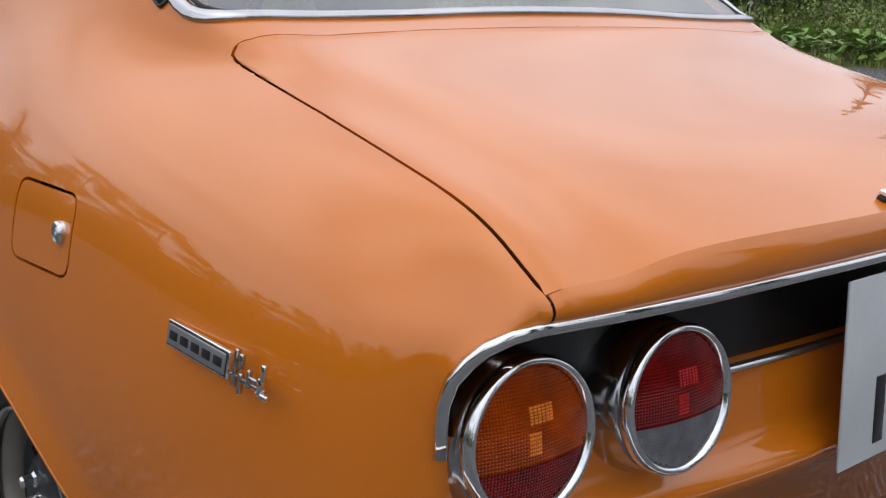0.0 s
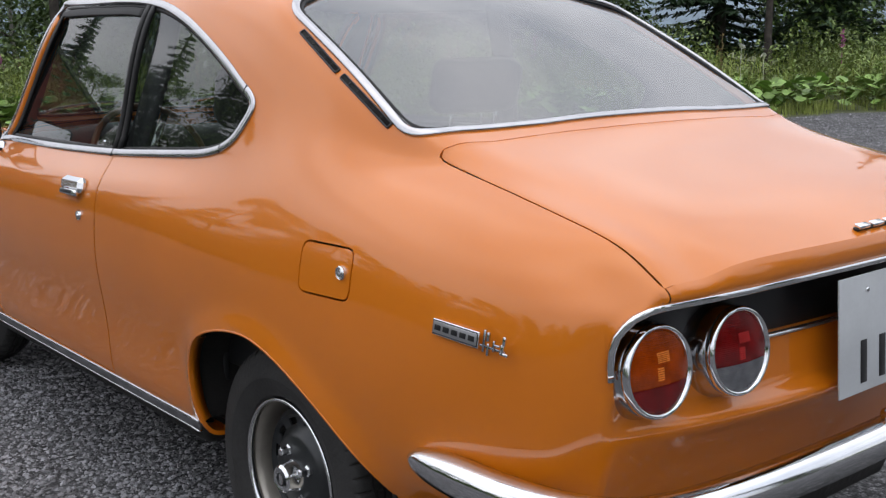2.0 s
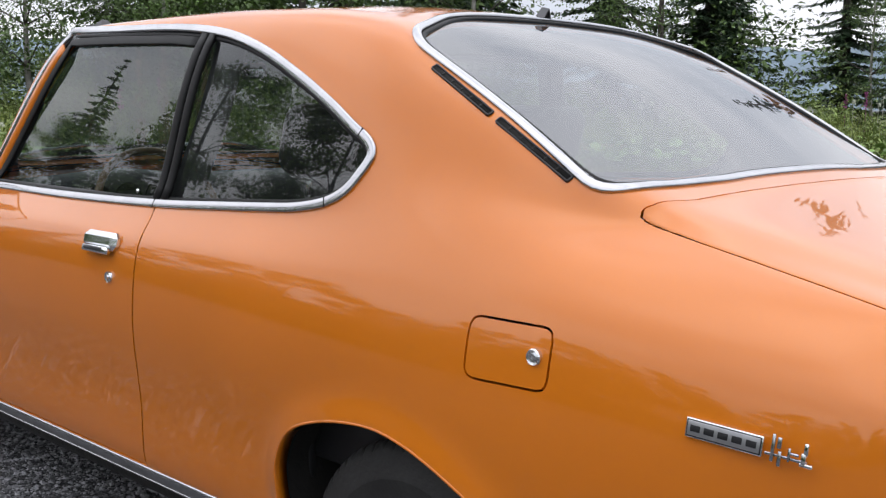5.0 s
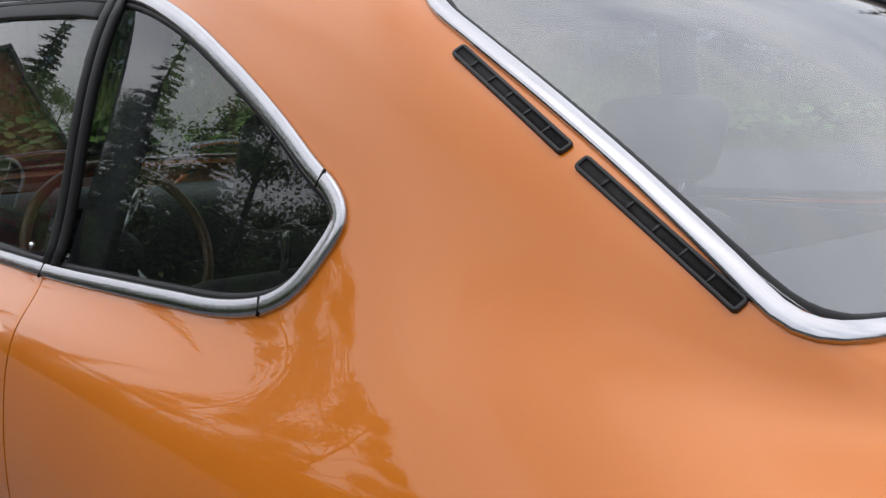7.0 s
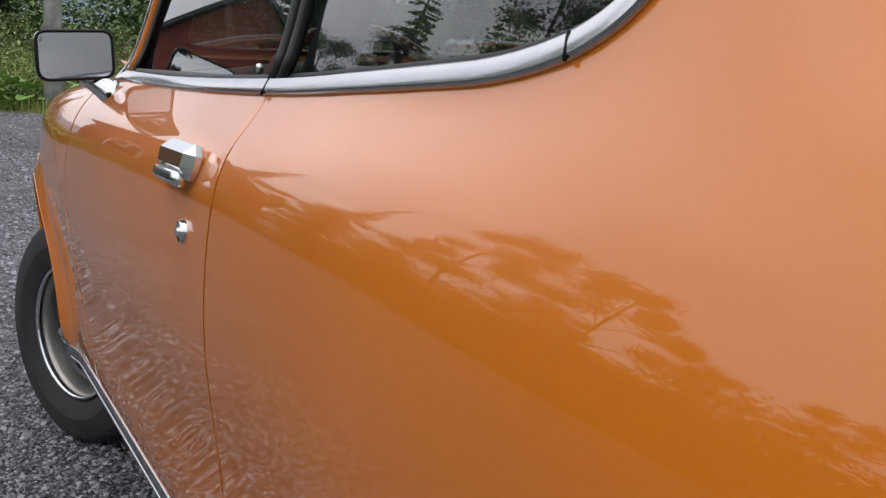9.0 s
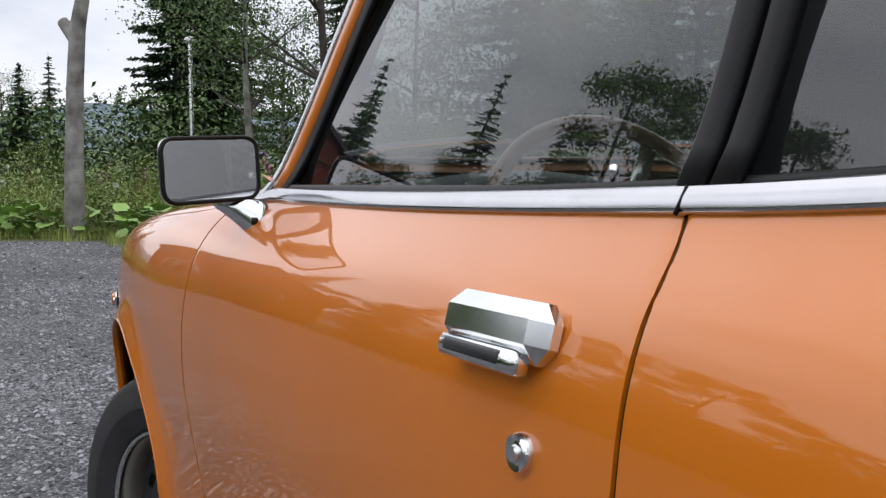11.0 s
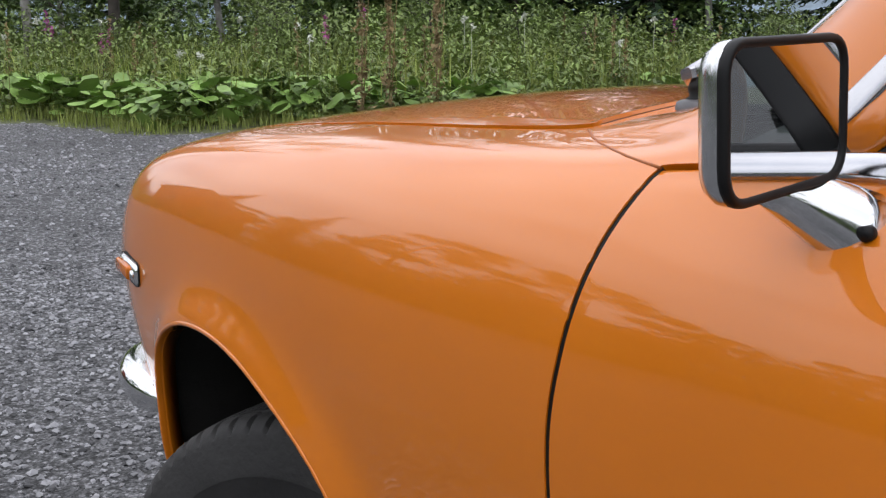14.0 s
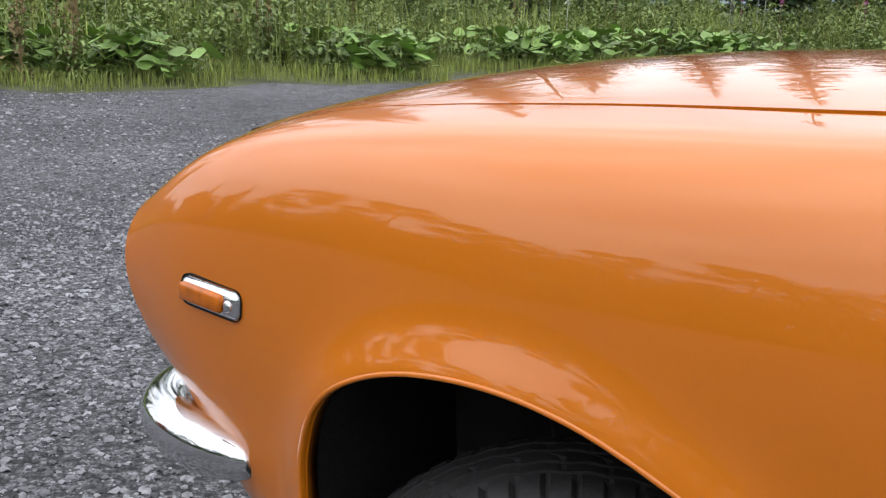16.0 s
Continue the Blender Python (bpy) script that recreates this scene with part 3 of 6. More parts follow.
def add_tail(bm):
    """The tail panel and the rounded rear corners, welded to the sides."""
    cache = {}

    def vert(p):
        key = tuple(round(float(c), 5) for c in p)
        if key not in cache:
            cache[key] = bm.verts.new(p)
        return cache[key]

    rws = [r for r in range(LINE_AT[4] + 1) if RING[r, 2] > .365]
    us = np.linspace(-1, 1, 74)
    grid = [[vert((tail_x(abs(u) * RING[r, 1], RING[r, 2], abs(u)), u * RING[r, 1], RING[r, 2])) for u in us] for r in rws]
    for a, b in zip(grid, grid[1:]):
        for i in range(len(us) - 1):
            bm.faces.new((a[i], a[i + 1], b[i + 1], b[i]))
    rows = lip_rows()
    for sgn in (-1, 1):
        for a, b in zip(rows, rows[1:]):
            if (a[0][1] + b[0][1]) / 2 > .593:
                for k in range(6):
                    q = [vert((p[0], sgn * p[1], p[2])) for p in (a[k], b[k], b[k + 1], a[k + 1])]
                    if len(set(q)) == 4:
                        bm.faces.new(q)


hood_v = np.unique(QUADS[REGION == 4])
HOOD_LIFT = np.zeros(len(V3))
HOOD_LIFT[hood_v] = .0036 * np.clip((V3[hood_v, 0] + 2.8) / .7, 0, 1)


def shut_normal(poly, p, towards):
    """The unit normal of an outline at a point on it, on the given side; None away from it."""
    a, b = poly, np.roll(poly, -1, 0)
    d = b - a
    t = np.clip(((p - a) * d).sum(1) / ((d * d).sum(1) + 1e-12), 0, 1)
    gap2 = ((a + t[:, None] * d - p) ** 2).sum(1)
    k = int(gap2.argmin())
    if gap2[k] > 4e-6:
        return None
    n = np.array((d[k, 1], -d[k, 0])) / (np.linalg.norm(d[k]) + 1e-12)
    return n if n @ towards > 0 else -n


def skin_part(rid, sides, gap, flange, keep=None, inset=0.0, at=None, cut=None):
    """The faces of one region as a shell whose rims turn inwards."""
    bm = bmesh.new()
    sel = np.where(REGION == rid)[0] if keep is None else keep
    for sgn in sides:
        vs, cent = {}, {}
        for f in sel:
            c = V3[QUADS[f]].mean(0)
            for i in QUADS[f]:
                s = cent.setdefault(int(i), [np.zeros(3), 0])
                s[0] += c
                s[1] += 1
        for i, (s, n) in cent.items():
            p = V3[i].copy() if at is None else at[i].copy()
            if gap and n < 4 and i // N_V < N_S - 1 and not (i % N_V == N_V - 1 and n == 2):
                d = s / n - p
                ln = np.linalg.norm(d)
                near = None if cut is None else shut_normal(cut[0], p[cut[1]], d[cut[1]])
                if near is not None:
                    p[cut[1]] += near * gap
                elif ln > 1e-6:
                    p += d / ln * gap
            p[2] += HOOD_LIFT[i] if rid == 4 else 0
            if at is None:
                p -= NRM[i] * inset * (1 if NRM[i][1] > 0 or NRM[i][2] > 0 else -1)
            vs[i] = bm.verts.new((p[0], sgn * p[1], p[2]))
        for f in sel:
            q = [vs[int(i)] for i in QUADS[f]]
            if len({tuple(v.co) for v in q}) < 3:
                continue
            try:
                bm.faces.new(q)
            except ValueError:
                pass
    if rid == 0 and keep is None:
        add_tail(bm)
        bmesh.ops.remove_doubles(bm, verts=[v for v in bm.verts if v.co.x > .75], dist=2e-4)
    bmesh.ops.remove_doubles(bm, verts=[v for v in bm.verts if abs(v.co.y) < 1e-5], dist=1e-4)
    bmesh.ops.recalc_face_normals(bm, faces=bm.faces)
    bm.normal_update()
    facing = 0.0
    for f in bm.faces:
        c = f.calc_center_median()
        facing += f.normal.dot(Vector((0, c.y, c.z - .55))) * f.calc_area()
    if facing < 0:
        bmesh.ops.reverse_faces(bm, faces=bm.faces)
    if flange:
        bm.normal_update()
        rim = [e for e in bm.edges if len(e.link_faces) == 1 and not (abs(e.verts[0].co.y) < 1e-5 and abs(e.verts[1].co.y) < 1e-5) and not (rid == 0 and min(v.co.x for v in e.verts) > .80)]
        inner = {}
        for v in {v for e in rim for v in e.verts}:
            inner[v] = bm.verts.new(v.co - v.normal * (.010 if rid == 0 and v.co.z < .69 else flange))
        for e in rim:
            e.smooth = False
            a, b = e.verts
            l = e.link_loops[0]
            if l.vert is not a:
                a, b = b, a
            f = bm.faces.new((b, a, inner[a], inner[b]))
            f.smooth = True
    return bm


car = empty("car", "orange two-door coupe with chrome trim, parked on gravel", "car")
body = part("body_shell", skin_part(0, (-1, 1), 0.0015, 0.022), PAINT, car, "glossy orange painted body shell")
part("door", skin_part(1, (-1,), 0.0040, 0.02, cut=(DOOR, [0, 2])), PAINT, car, "orange painted door")
part("door", skin_part(1, (1,), 0.0022, 0.02), PAINT, car, "orange painted door")
fuel_door = part("fuel_door", skin_part(2, (-1,), 0.0026, 0.012, cut=(FUEL, [0, 2])), PAINT, car, "orange fuel filler flap with lock")
far_flap = part("quarter_patch", skin_part(2, (1,), 0.0, 0.0), PAINT, car)
trunk_lid = part("trunk_lid", skin_part(3, (-1, 1), 0.0030, 0.018, cut=(TRUNK, [0, 1])), PAINT, car, "orange boot lid")
hood = part("hood", skin_part(4, (-1, 1), 0.0048, 0.004, cut=(HOOD, [0, 1])), PAINT, car, "orange bonnet")
lining_faces = np.where((REGION == 0) & (Q_ROW >= ROW_BELT) & (V3[QUADS].mean(1)[:, 0] > -1.9) & (V3[QUADS].mean(1)[:, 0] < .36))[0]
part("headlining", skin_part(0, (-1, 1), 0, 0, lining_faces, 0.028), LINING, car, "grey fabric headlining and pillar trim")

mid_ = V3[QUADS].mean(1)
belt_faces = np.where(((REGION == 1) | (REGION == 0)) & (mid_[:, 2] > .84) & (Q_ROW < ROW_BELT + 3) & (mid_[:, 0] > -1.9) & (mid_[:, 0] < .1))[0]
for sgn in (-1, 1):
    part("inner_belt", skin_part(0, (sgn,), 0, 0, belt_faces, 0.022), VINYL, car, "black vinyl below the windows")

# ---------------------------------------------------------------- glass and window trim
MID = V3[QUADS].mean(1)
CUT_SIDE = inside(WINDOW, MID[:, [0, 2]]) & SIDE & (Q_ROW >= ROW_BELT - 4)
FRONT_PANE = MID[:, 0] < -0.845 + 0.19 * (MID[:, 2] - .94)


def pane_surface(sel, ax, out, inset, even):
    """Glass bent in two gentle curves: the skin under the opening, with its small waves faired out."""
    ids = np.unique(QUADS[sel])
    a, b = V3[ids][:, ax[0]], V3[ids][:, ax[1]]
    a = (a - a.mean()) / .5
    b = b * b if even else (b - b.mean()) / .2
    terms = [a ** i * b ** j for i in range(5) for j in range(3) if i + j < 5] if even else [a ** 0, a, a * a, b, b * b, a * b]
    T = np.stack(terms, 1)
    at = V3.copy()
    at[ids, out] = T @ np.linalg.lstsq(T, V3[ids][:, out], rcond=None)[0] - inset
    return at


side_at = pane_surface(CUT_SIDE, (0, 2), 1, .010, False)
for sgn in (-1, 1):
    for nm, sel in (("door_glass", CUT_SIDE & FRONT_PANE), ("quarter_glass", CUT_SIDE & ~FRONT_PANE)):
        o = part(nm, skin_part(9, (sgn,), 0, 0, np.where(sel)[0], 0, side_at), GLASS, car, "clear side window glass")
        o.visible_shadow = False
for nm, poly, mat, lo, hi in (("rear_window", REAR_GLASS, VEILGLASS, -.4, .45), ("windscreen", WINDSCREEN, GLASS, -2.08, -1.3)):
    sel = inside(poly, MID[:, [0, 1]]) & (Q_ROW >= ROW_GUTTER - 12) & (MID[:, 0] > lo) & (MID[:, 0] < hi)
    o = part(nm, skin_part(9, (-1, 1), 0, 0, np.where(sel)[0], 0, pane_surface(sel, (0, 1), 2, .007, True)), mat, car, "rear window with a painted veil of sky" if mat is VEILGLASS else "clear windscreen")
    o.visible_shadow = False


def dense(poly, step=0.02):
    out = []
    for a, b in zip(poly, np.roll(poly, -1, 0)):
        k = max(1, int(np.linalg.norm(b - a) / step))
        out += [a + (b - a) * i / k for i in range(k)]
    keep = [out[0]]
    for p in out[1:]:
        if np.linalg.norm(p - keep[-1]) > step * 0.3:
            keep.append(p)
    return np.array(keep)


def mirror_y(bm):
    bmesh.ops.scale(bm, vec=(1, -1, 1), verts=bm.verts)
    bmesh.ops.reverse_faces(bm, faces=bm.faces)
    return bm


for sgn in (-1, 1):
    for nm, off, prof, out, mat, lab in (("window_trim", .001, flat_strip(.021, .006), 0.0, BRIGHT, "chrome window surround"), ("window_seal", -.011, half_round(.011, .004, 4), -.005, SEAL, "black rubber window seal")):
        pts = dense(offset_poly(WINDOW, off))
        pn = [side_point(x, z, out) for x, z in pts]
        bm = sweep([p for p, n in pn], prof, [n for p, n in pn], closed=True)
        part(nm, bm if sgn < 0 else mirror_y(bm), mat, car, lab)
    # painted frame strip and black inner frame of the door window
    low, high = np.array((-1.81, .930)), np.array((-1.452, 1.343))
    along = (high - low) / np.linalg.norm(high - low)
    inward = np.array((along[1], -along[0]))
    for nm, off, prof, out, mat, lab, over in (("door_frame", .024, half_round(.034, .005, 4), .0, PAINT, "orange painted door window frame", False), ("window_frame", .052, flat_strip(.024, .003), -.003, SEAL, "black inner window frame", True)):
        pts = [low + inward * off + along * k for k in np.linspace(.022 + off * .75, .535 - off * .45, 16)]
        if over:
            pts += [np.array((x, np.interp(x, (-1.45, -1.2, -.9, -.79), (1.322, 1.319, 1.310, 1.300)))) for x in np.linspace(pts[-1][0] + .02, -.79, 16)]
        pn = [side_point(x, z, out) for x, z in pts]
        bm = sweep([p for p, n in pn], prof, [n for p, n in pn])
        part(nm, bm if sgn < 0 else mirror_y(bm), mat, car, lab)
    for x0, wd in ((-.852, .026), (-.820, .024)):
        pn = [side_point(x0 + .19 * (z - .94), z, -.001) for z in np.linspace(.945, 1.318, 14)]
        bm = sweep([p for p, n in pn], flat_strip(wd, .006), [n for p, n in pn])
        part("window_pillar", bm if sgn < 0 else mirror_y(bm), SEAL, car, "black window frame pillar")
    for x, z in ((-.848, .936), (-.262, .979), (-.205, 1.110)):
        p, n = side_point(x, z, .0068)
        k = int(np.argmin(((WINDOW - np.array((x, z))) ** 2).sum(1)))
        along = WINDOW[(k + 1) % len(WINDOW)] - WINDOW[k - 1]
        across = n.cross(Vector((along[0], 0, along[1]))).normalized()
        bm = sweep([p - across * .0105, p + across * .0105], [(-.0007, -.003), (.0007, -.003), (.0007, .0002), (-.0007, .0002)], n)
        part("trim_joint", bm if sgn < 0 else mirror_y(bm), SEAL, car)
for nm, poly, lab in (("rear_window_trim", REAR_GLASS, "wide chrome rear window surround"), ("windscreen_trim", WINDSCREEN, "chrome windscreen surround")):
    half = [p for p in dense(offset_poly(poly, .009)) if p[1] > 0.0]
    k = int(np.argmax([np.linalg.norm(np.array(half[i]) - half[i - 1]) for i in range(len(half))]))
    half = half[k:] + half[:k]
    loop = half + [np.array((p[0], -p[1])) for p in half[::-1]]
    pn = [top_point(p[0], p[1], 0.0) for p in loop]
    part(nm, sweep([p for p, n in pn], flat_strip(.0185 if poly is REAR_GLASS else .018, .006), [n for p, n in pn], closed=True), BRIGHT, car, lab)
    inn = [p for p in dense(offset_poly(poly, -.004)) if p[1] > 0.0]
    k = int(np.argmax([np.linalg.norm(np.array(inn[i]) - inn[i - 1]) for i in range(len(inn))]))
    inn = inn[k:] + inn[:k]
    loop = inn + [np.array((p[0], -p[1])) for p in inn[::-1]]
    pn = [top_point(p[0], p[1], -.004) for p in loop]
    part(nm.replace("trim", "seal"), sweep([p for p, n in pn], half_round(.012, .004, 4), [n for p, n in pn], closed=True), SEAL, car)

# louvred air outlets on the rear pillars
for sgn in (-1, 1):
    for xa, xb in ((-.099, .052), (.070, .228)):
        axis = [top_point(x, -float(np.interp(x, (-.09, 0, .06, .22), (.575, .585, .589, .590))), 0.0) for x in np.linspace(xa, xb, 7)]
        ends, nn = [p for p, n in axis], [n for p, n in axis]
        t = (ends[-1] - ends[0]).normalized()
        no = sum(nn, Vector()).normalized()
        ac = no.cross(t).normalized()
        L, mid = (ends[-1] - ends[0]).length / 2, (ends[0] + ends[-1]) / 2 + no * .002
        loop = [mid + t * u + ac * v for u, v in rounded_polygon([(-L, -.0062, .003), (L, -.0062, .003), (L, .0062, .003), (-L, .0062, .003)], 3)]
        bm = sweep(loop, [(.0018, -.006), (.0018, .0015), (.0008, .0024), (-.0012, .0022), (-.0018, .0012), (-.0018, -.006)], no, closed=True)
        vent = part("air_vent", bm if sgn < 0 else mirror_y(bm), BLACK, car, "slim black louvred air vent")
        bm = sweep([mid - t * (L - .001) - no * .0008, mid + t * (L - .001) - no * .0008], [(-.0055, 0), (.0055, 0), (.0055, .0010), (-.0055, .0010)], no)
        part("vent_backing", bm if sgn < 0 else mirror_y(bm), UNDER, vent)
        for k in range(1, 6):
            c = mid + t * (L * (k / 3 - 1)) + no * .0008
            bm = sweep([c - ac * .0052, c + ac * .0052], [(-.0011, -.001), (.0011, -.001), (.0011, .0010), (-.0011, .0010)], no)
            part("vent_slat", bm if sgn < 0 else mirror_y(bm), BLACK, vent)
        bm = bmesh.new()
        for v in (-.0030, -.0010, .0010, .0030):
            sweep([mid - t * (L - .003) + ac * v, mid + t * (L - .003) + ac * v], [(-.0003, -.001), (.0003, -.001), (.0003, .0002), (-.0003, .0002)], no, bm)
        for k in range(1, 30):
            c = mid + t * (L * (k / 15 - 1))
            sweep([c - ac * .0052, c + ac * .0052], [(-.0004, -.001), (.0004, -.001), (.0004, .0001), (-.0004, .0001)], no, bm)
        part("vent_mesh", bm if sgn < 0 else mirror_y(bm), BLACK, vent)

# rolled lips round the wheel openings
for sgn in (-1, 1):
    for arch in (ARCH_F, ARCH_R):
        pn = [side_point(x, z, 0.0) for x, z in arch[:-2] if z > .335]
        bm = sweep([p for p, n in pn], [(-.0012, -.028), (-.0012, -.001), (-.0002, .0008), (.0016, .0011), (.0040, .0002), (.0045, -.003)], [Vector((n.x, n.y, n.z * .3)) for p, n in pn], caps=False)
        part("wheel_arch_lip", bm if sgn < 0 else mirror_y(bm), PAINT, car, "rolled orange wheel arch lip")

# black strips for gap shade and door seals; joint between front wing and scuttle
for sgn in (-1, 1):
    for nm, pts in (("hood_seal", [(x, float(np.interp(x, HOOD[2:7, 0], HOOD[2:7, 1]))) for x in np.linspace(-2.95, -2.083, 40)] + [(-2.081, w) for w in np.linspace(.58, .05, 14)]),):
        pn = [top_point(x, -w, -.0040) for x, w in pts]
        bm = sweep([p for p, n in pn], [(-.009, -.004), (.009, -.004), (.009, 0), (-.009, 0)], [n for p, n in pn])
        part(nm, bm if sgn < 0 else mirror_y(bm), SEAL, car, "black strip for the shade in the bonnet gap")
    for pts in (REAR_SHUT, FRONT_SHUT):
        pn = [side_point(x, z, -.0045) for x, z in pts]
        bm = sweep([p for p, n in pn], [(-.0019, -.016), (.0019, -.016), (.0019, .0028), (-.0019, .0028)], [n for p, n in pn])
        part("door_seal", bm if sgn < 0 else mirror_y(bm), SEAL, car, "black strip for seal and shade in the door gap")
    # raised strip in darker orange, drawn for the shade of the seam
    pn = [top_point(x, -w, .0003) for x, w in ((-2.074, .612), (-2.04, .642), (-2.007, .666), (-1.975, .685), (-1.951, .696), (-1.925, .704), (-1.907, .7085))]
    bm = sweep([p for p, n in pn], half_round(.0026, .0006, 3), [n for p, n in pn])
    part("wing_joint", bm if sgn < 0 else mirror_y(bm), SEAMSHADE, car, "dark joint between wing and scuttle")

# ---------------------------------------------------------------- tail
def tail_patch(x_of, zs, n=60, wmax=None):
    bm = bmesh.new()
    rows = []
    for z in zs:
        wm = wmax(z)
        rows.append([bm.verts.new((x_of(abs(u) * wm, z, abs(u)), u * wm, z)) for u in np.linspace(-1, 1, n)])
    for a, b in zip(rows, rows[1:]):
        for i in range(n - 1):
            bm.faces.new((a[i], a[i + 1], b[i + 1], b[i]))
    bmesh.ops.recalc_face_normals(bm, faces=bm.faces)
    if sum(f.normal.x for f in bm.faces) < 0:
        bmesh.ops.reverse_faces(bm, faces=bm.faces)
    return bm


part("lamp_panel", tail_patch(lambda w, z, u: face_x(w) - .034, [.69, .72, .75, .78, .80], 40, lambda z: .668), BLACKGLOSS, car, "satin black panel between the tail lamps")
bm = bmesh.new()
for sgn in (-1, 1):
    prev = None
    for w in np.linspace(0, .674, 30):
        a, b = bm.verts.new((face_x(w) - .016, sgn * w, .7035)), bm.verts.new((face_x(w) - .036, sgn * w, .7035))
        if prev:
            bm.faces.new((prev[0], a, b, prev[1]))
        prev = (a, b)
part("panel_ledge", bm, PAINT, car)
lid, corner = bmesh.new(), bmesh.new()
for sgn in (-1, 1):
    rows = []
    for r in range(LINE_AT[4], N_V):
        R = RING[r]
        cw = nearest(np.vstack([STRIP, STRIP[::-1]]), np.array([[R[1], R[2]]]))[0] if R[1] > .6 else np.array((R[1], float(np.interp(R[1], STRIP[::-1, 0], STRIP[::-1, 1]))))
        C = np.array((float(strip_x(cw[0])) - .002, cw[0], cw[1]))
        row = []
        for k in range(7):
            t = k / 6
            p = R * (1 - t) + C * t
            p[0] += .010 * math.sin(math.pi * t) ** .8 * (1 if R[1] < .6 else .4)
            row.append((p[0], sgn * p[1], p[2]))
        rows.append(row)
    for a, b in zip(rows, rows[1:]):
        tgt = lid if (abs(a[0][1]) + abs(b[0][1])) / 2 < .593 else corner
        for k in range(6):
            q = [tgt.verts.new(p) for p in (a[k], b[k], b[k + 1], a[k + 1])]
            if sgn < 0:
                q = q[::-1]
            tgt.faces.new(q)
for bm_ in (lid, corner):
    bmesh.ops.remove_doubles(bm_, verts=bm_.verts, dist=1e-5)
    bmesh.ops.recalc_face_normals(bm_, faces=bm_.faces)
    if sum(f.normal.x for f in bm_.faces) < 0:
        bmesh.ops.reverse_faces(bm_, faces=bm_.faces)
for v in lid.verts:
    if abs(v.co.y) > .581:
        v.co.y -= .0035 * (1 if v.co.y > 0 else -1)
part("lid_lip", lid, PAINT, trunk_lid)
corner.free()
half = [Vector((float(strip_x(w)), -w, z)) for w, z in STRIP]
fine_half = []
for a, b in zip(half, half[1:]):
    k = max(1, int((b - a).length / .015))
    fine_half += [a.lerp(b, i / k) for i in range(k)]
loop = fine_half + [half[-1]] + [Vector((p.x, -p.y, p.z)) for p in fine_half[::-1]]
part("tail_strip", sweep(loop, flat_strip(.0115, .006), [Vector((1, .75 * min(1, abs(p.y) / .68) ** 6 * (1 if p.y > 0 else -1), 0)) for p in loop]), CHROME, car, "chrome moulding over the tail lamps")
loop = [Vector((face_x(abs(y)) - .015, y, .7005)) for y in np.linspace(-.35, .35, 24)]
part("panel_strip", sweep(loop, half_round(.009, .005, 4), Vector((1, 0, 0))), STEEL, car)


def lens(z0, z1, r, step, bulge=.010, ribs=0.0016):
    """A slice of a round domed lens with moulded prisms."""
    bm = bmesh.new()
    n = int(2 * r / step)
    for i in range(n):
        for j in range(n):
            y0, y1, a0, a1 = -r + i * step, -r + (i + 1) * step, -r + j * step, -r + (j + 1) * step
            a0, a1 = max(a0, z0), min(a1, z1)
            if a1 - a0 < 1e-4 or max(abs(y0), abs(y1)) ** 2 + max(abs(a0), abs(a1)) ** 2 > (r + step * .7) ** 2:
                continue
            f = lambda y, z: bulge * (1 - min(1, (y * y + z * z) / (r * r)))
            q = [bm.verts.new((f(y, z), y, z)) for y, z in ((y0, a0), (y1, a0), (y1, a1), (y0, a1))]
            m = bm.verts.new((f((y0 + y1) / 2, (a0 + a1) / 2) + ribs, (y0 + y1) / 2, (a0 + a1) / 2))
            for k in range(4):
                bm.faces.new((q[k], q[(k + 1) % 4], m))
    for v in bm.verts:
        d = math.hypot(v.co.y, v.co.z)
        if d > r:
            v.co.y, v.co.z = v.co.y * r / d, v.co.z * r / d
    bmesh.ops.remove_doubles(bm, verts=bm.verts, dist=1e-5)
    return bm


def tail_lamp(pos, turn, outer):
    lamp = part("tail_lamp", lathe([(.076, -.078), (.0785, -.050), (.0780, -.040), (.0745, -.026), (.0715, -.012), (.0695, -.006), (.066, -.004), (.060, -.06)], 56, "x"), DARKCHROME, car, "round tail lamp, " + ("amber above red" if outer else "red above clear") + ", chrome bezel")
    lamp.matrix_basis = Matrix.Translation(pos) @ turn
    part("bezel", lathe([(.0695, -.010), (.0715, -.002), (.0700, .005), (.0665, .0085), (.0630, .006), (.0605, -.002), (.060, -.010)], 64, "x", closed=True), CHROME, lamp, "polished chrome bezel")
    cut = -.020 if outer else -.018
    part("lens_upper", lens(cut, .062, .0615, .0030), AMBER if outer else RED, lamp, "amber lens" if outer else "red lens", smooth=False)
    part("lens_lower", lens(-.062, cut, .0615, .0030, ribs=.0016 if outer else .0026), RED if outer else CLEARLENS, lamp, "red reflector" if outer else "clear ribbed reversing lens", smooth=False)
    for (y, z, sy, sz) in ((.004, .022, .026, .016), (-.004, -.002, .013, .020)):
        bm = bmesh.new()
        n = 6
        for i in range(n):
            for j in range(n):
                cy, cz = y - sy / 2 + sy * (i + .5) / n, z - sz / 2 + sz * (j + .5) / n
                box(bm, .0098 - .010 * (cy * cy + cz * cz) / .0038, cy, cz, .0030, sy / n * .72, sz / n * .72)
        part("bulb_optic", bm, OPTIC_A if outer else OPTIC_R, lamp, smooth=False)
    return lamp


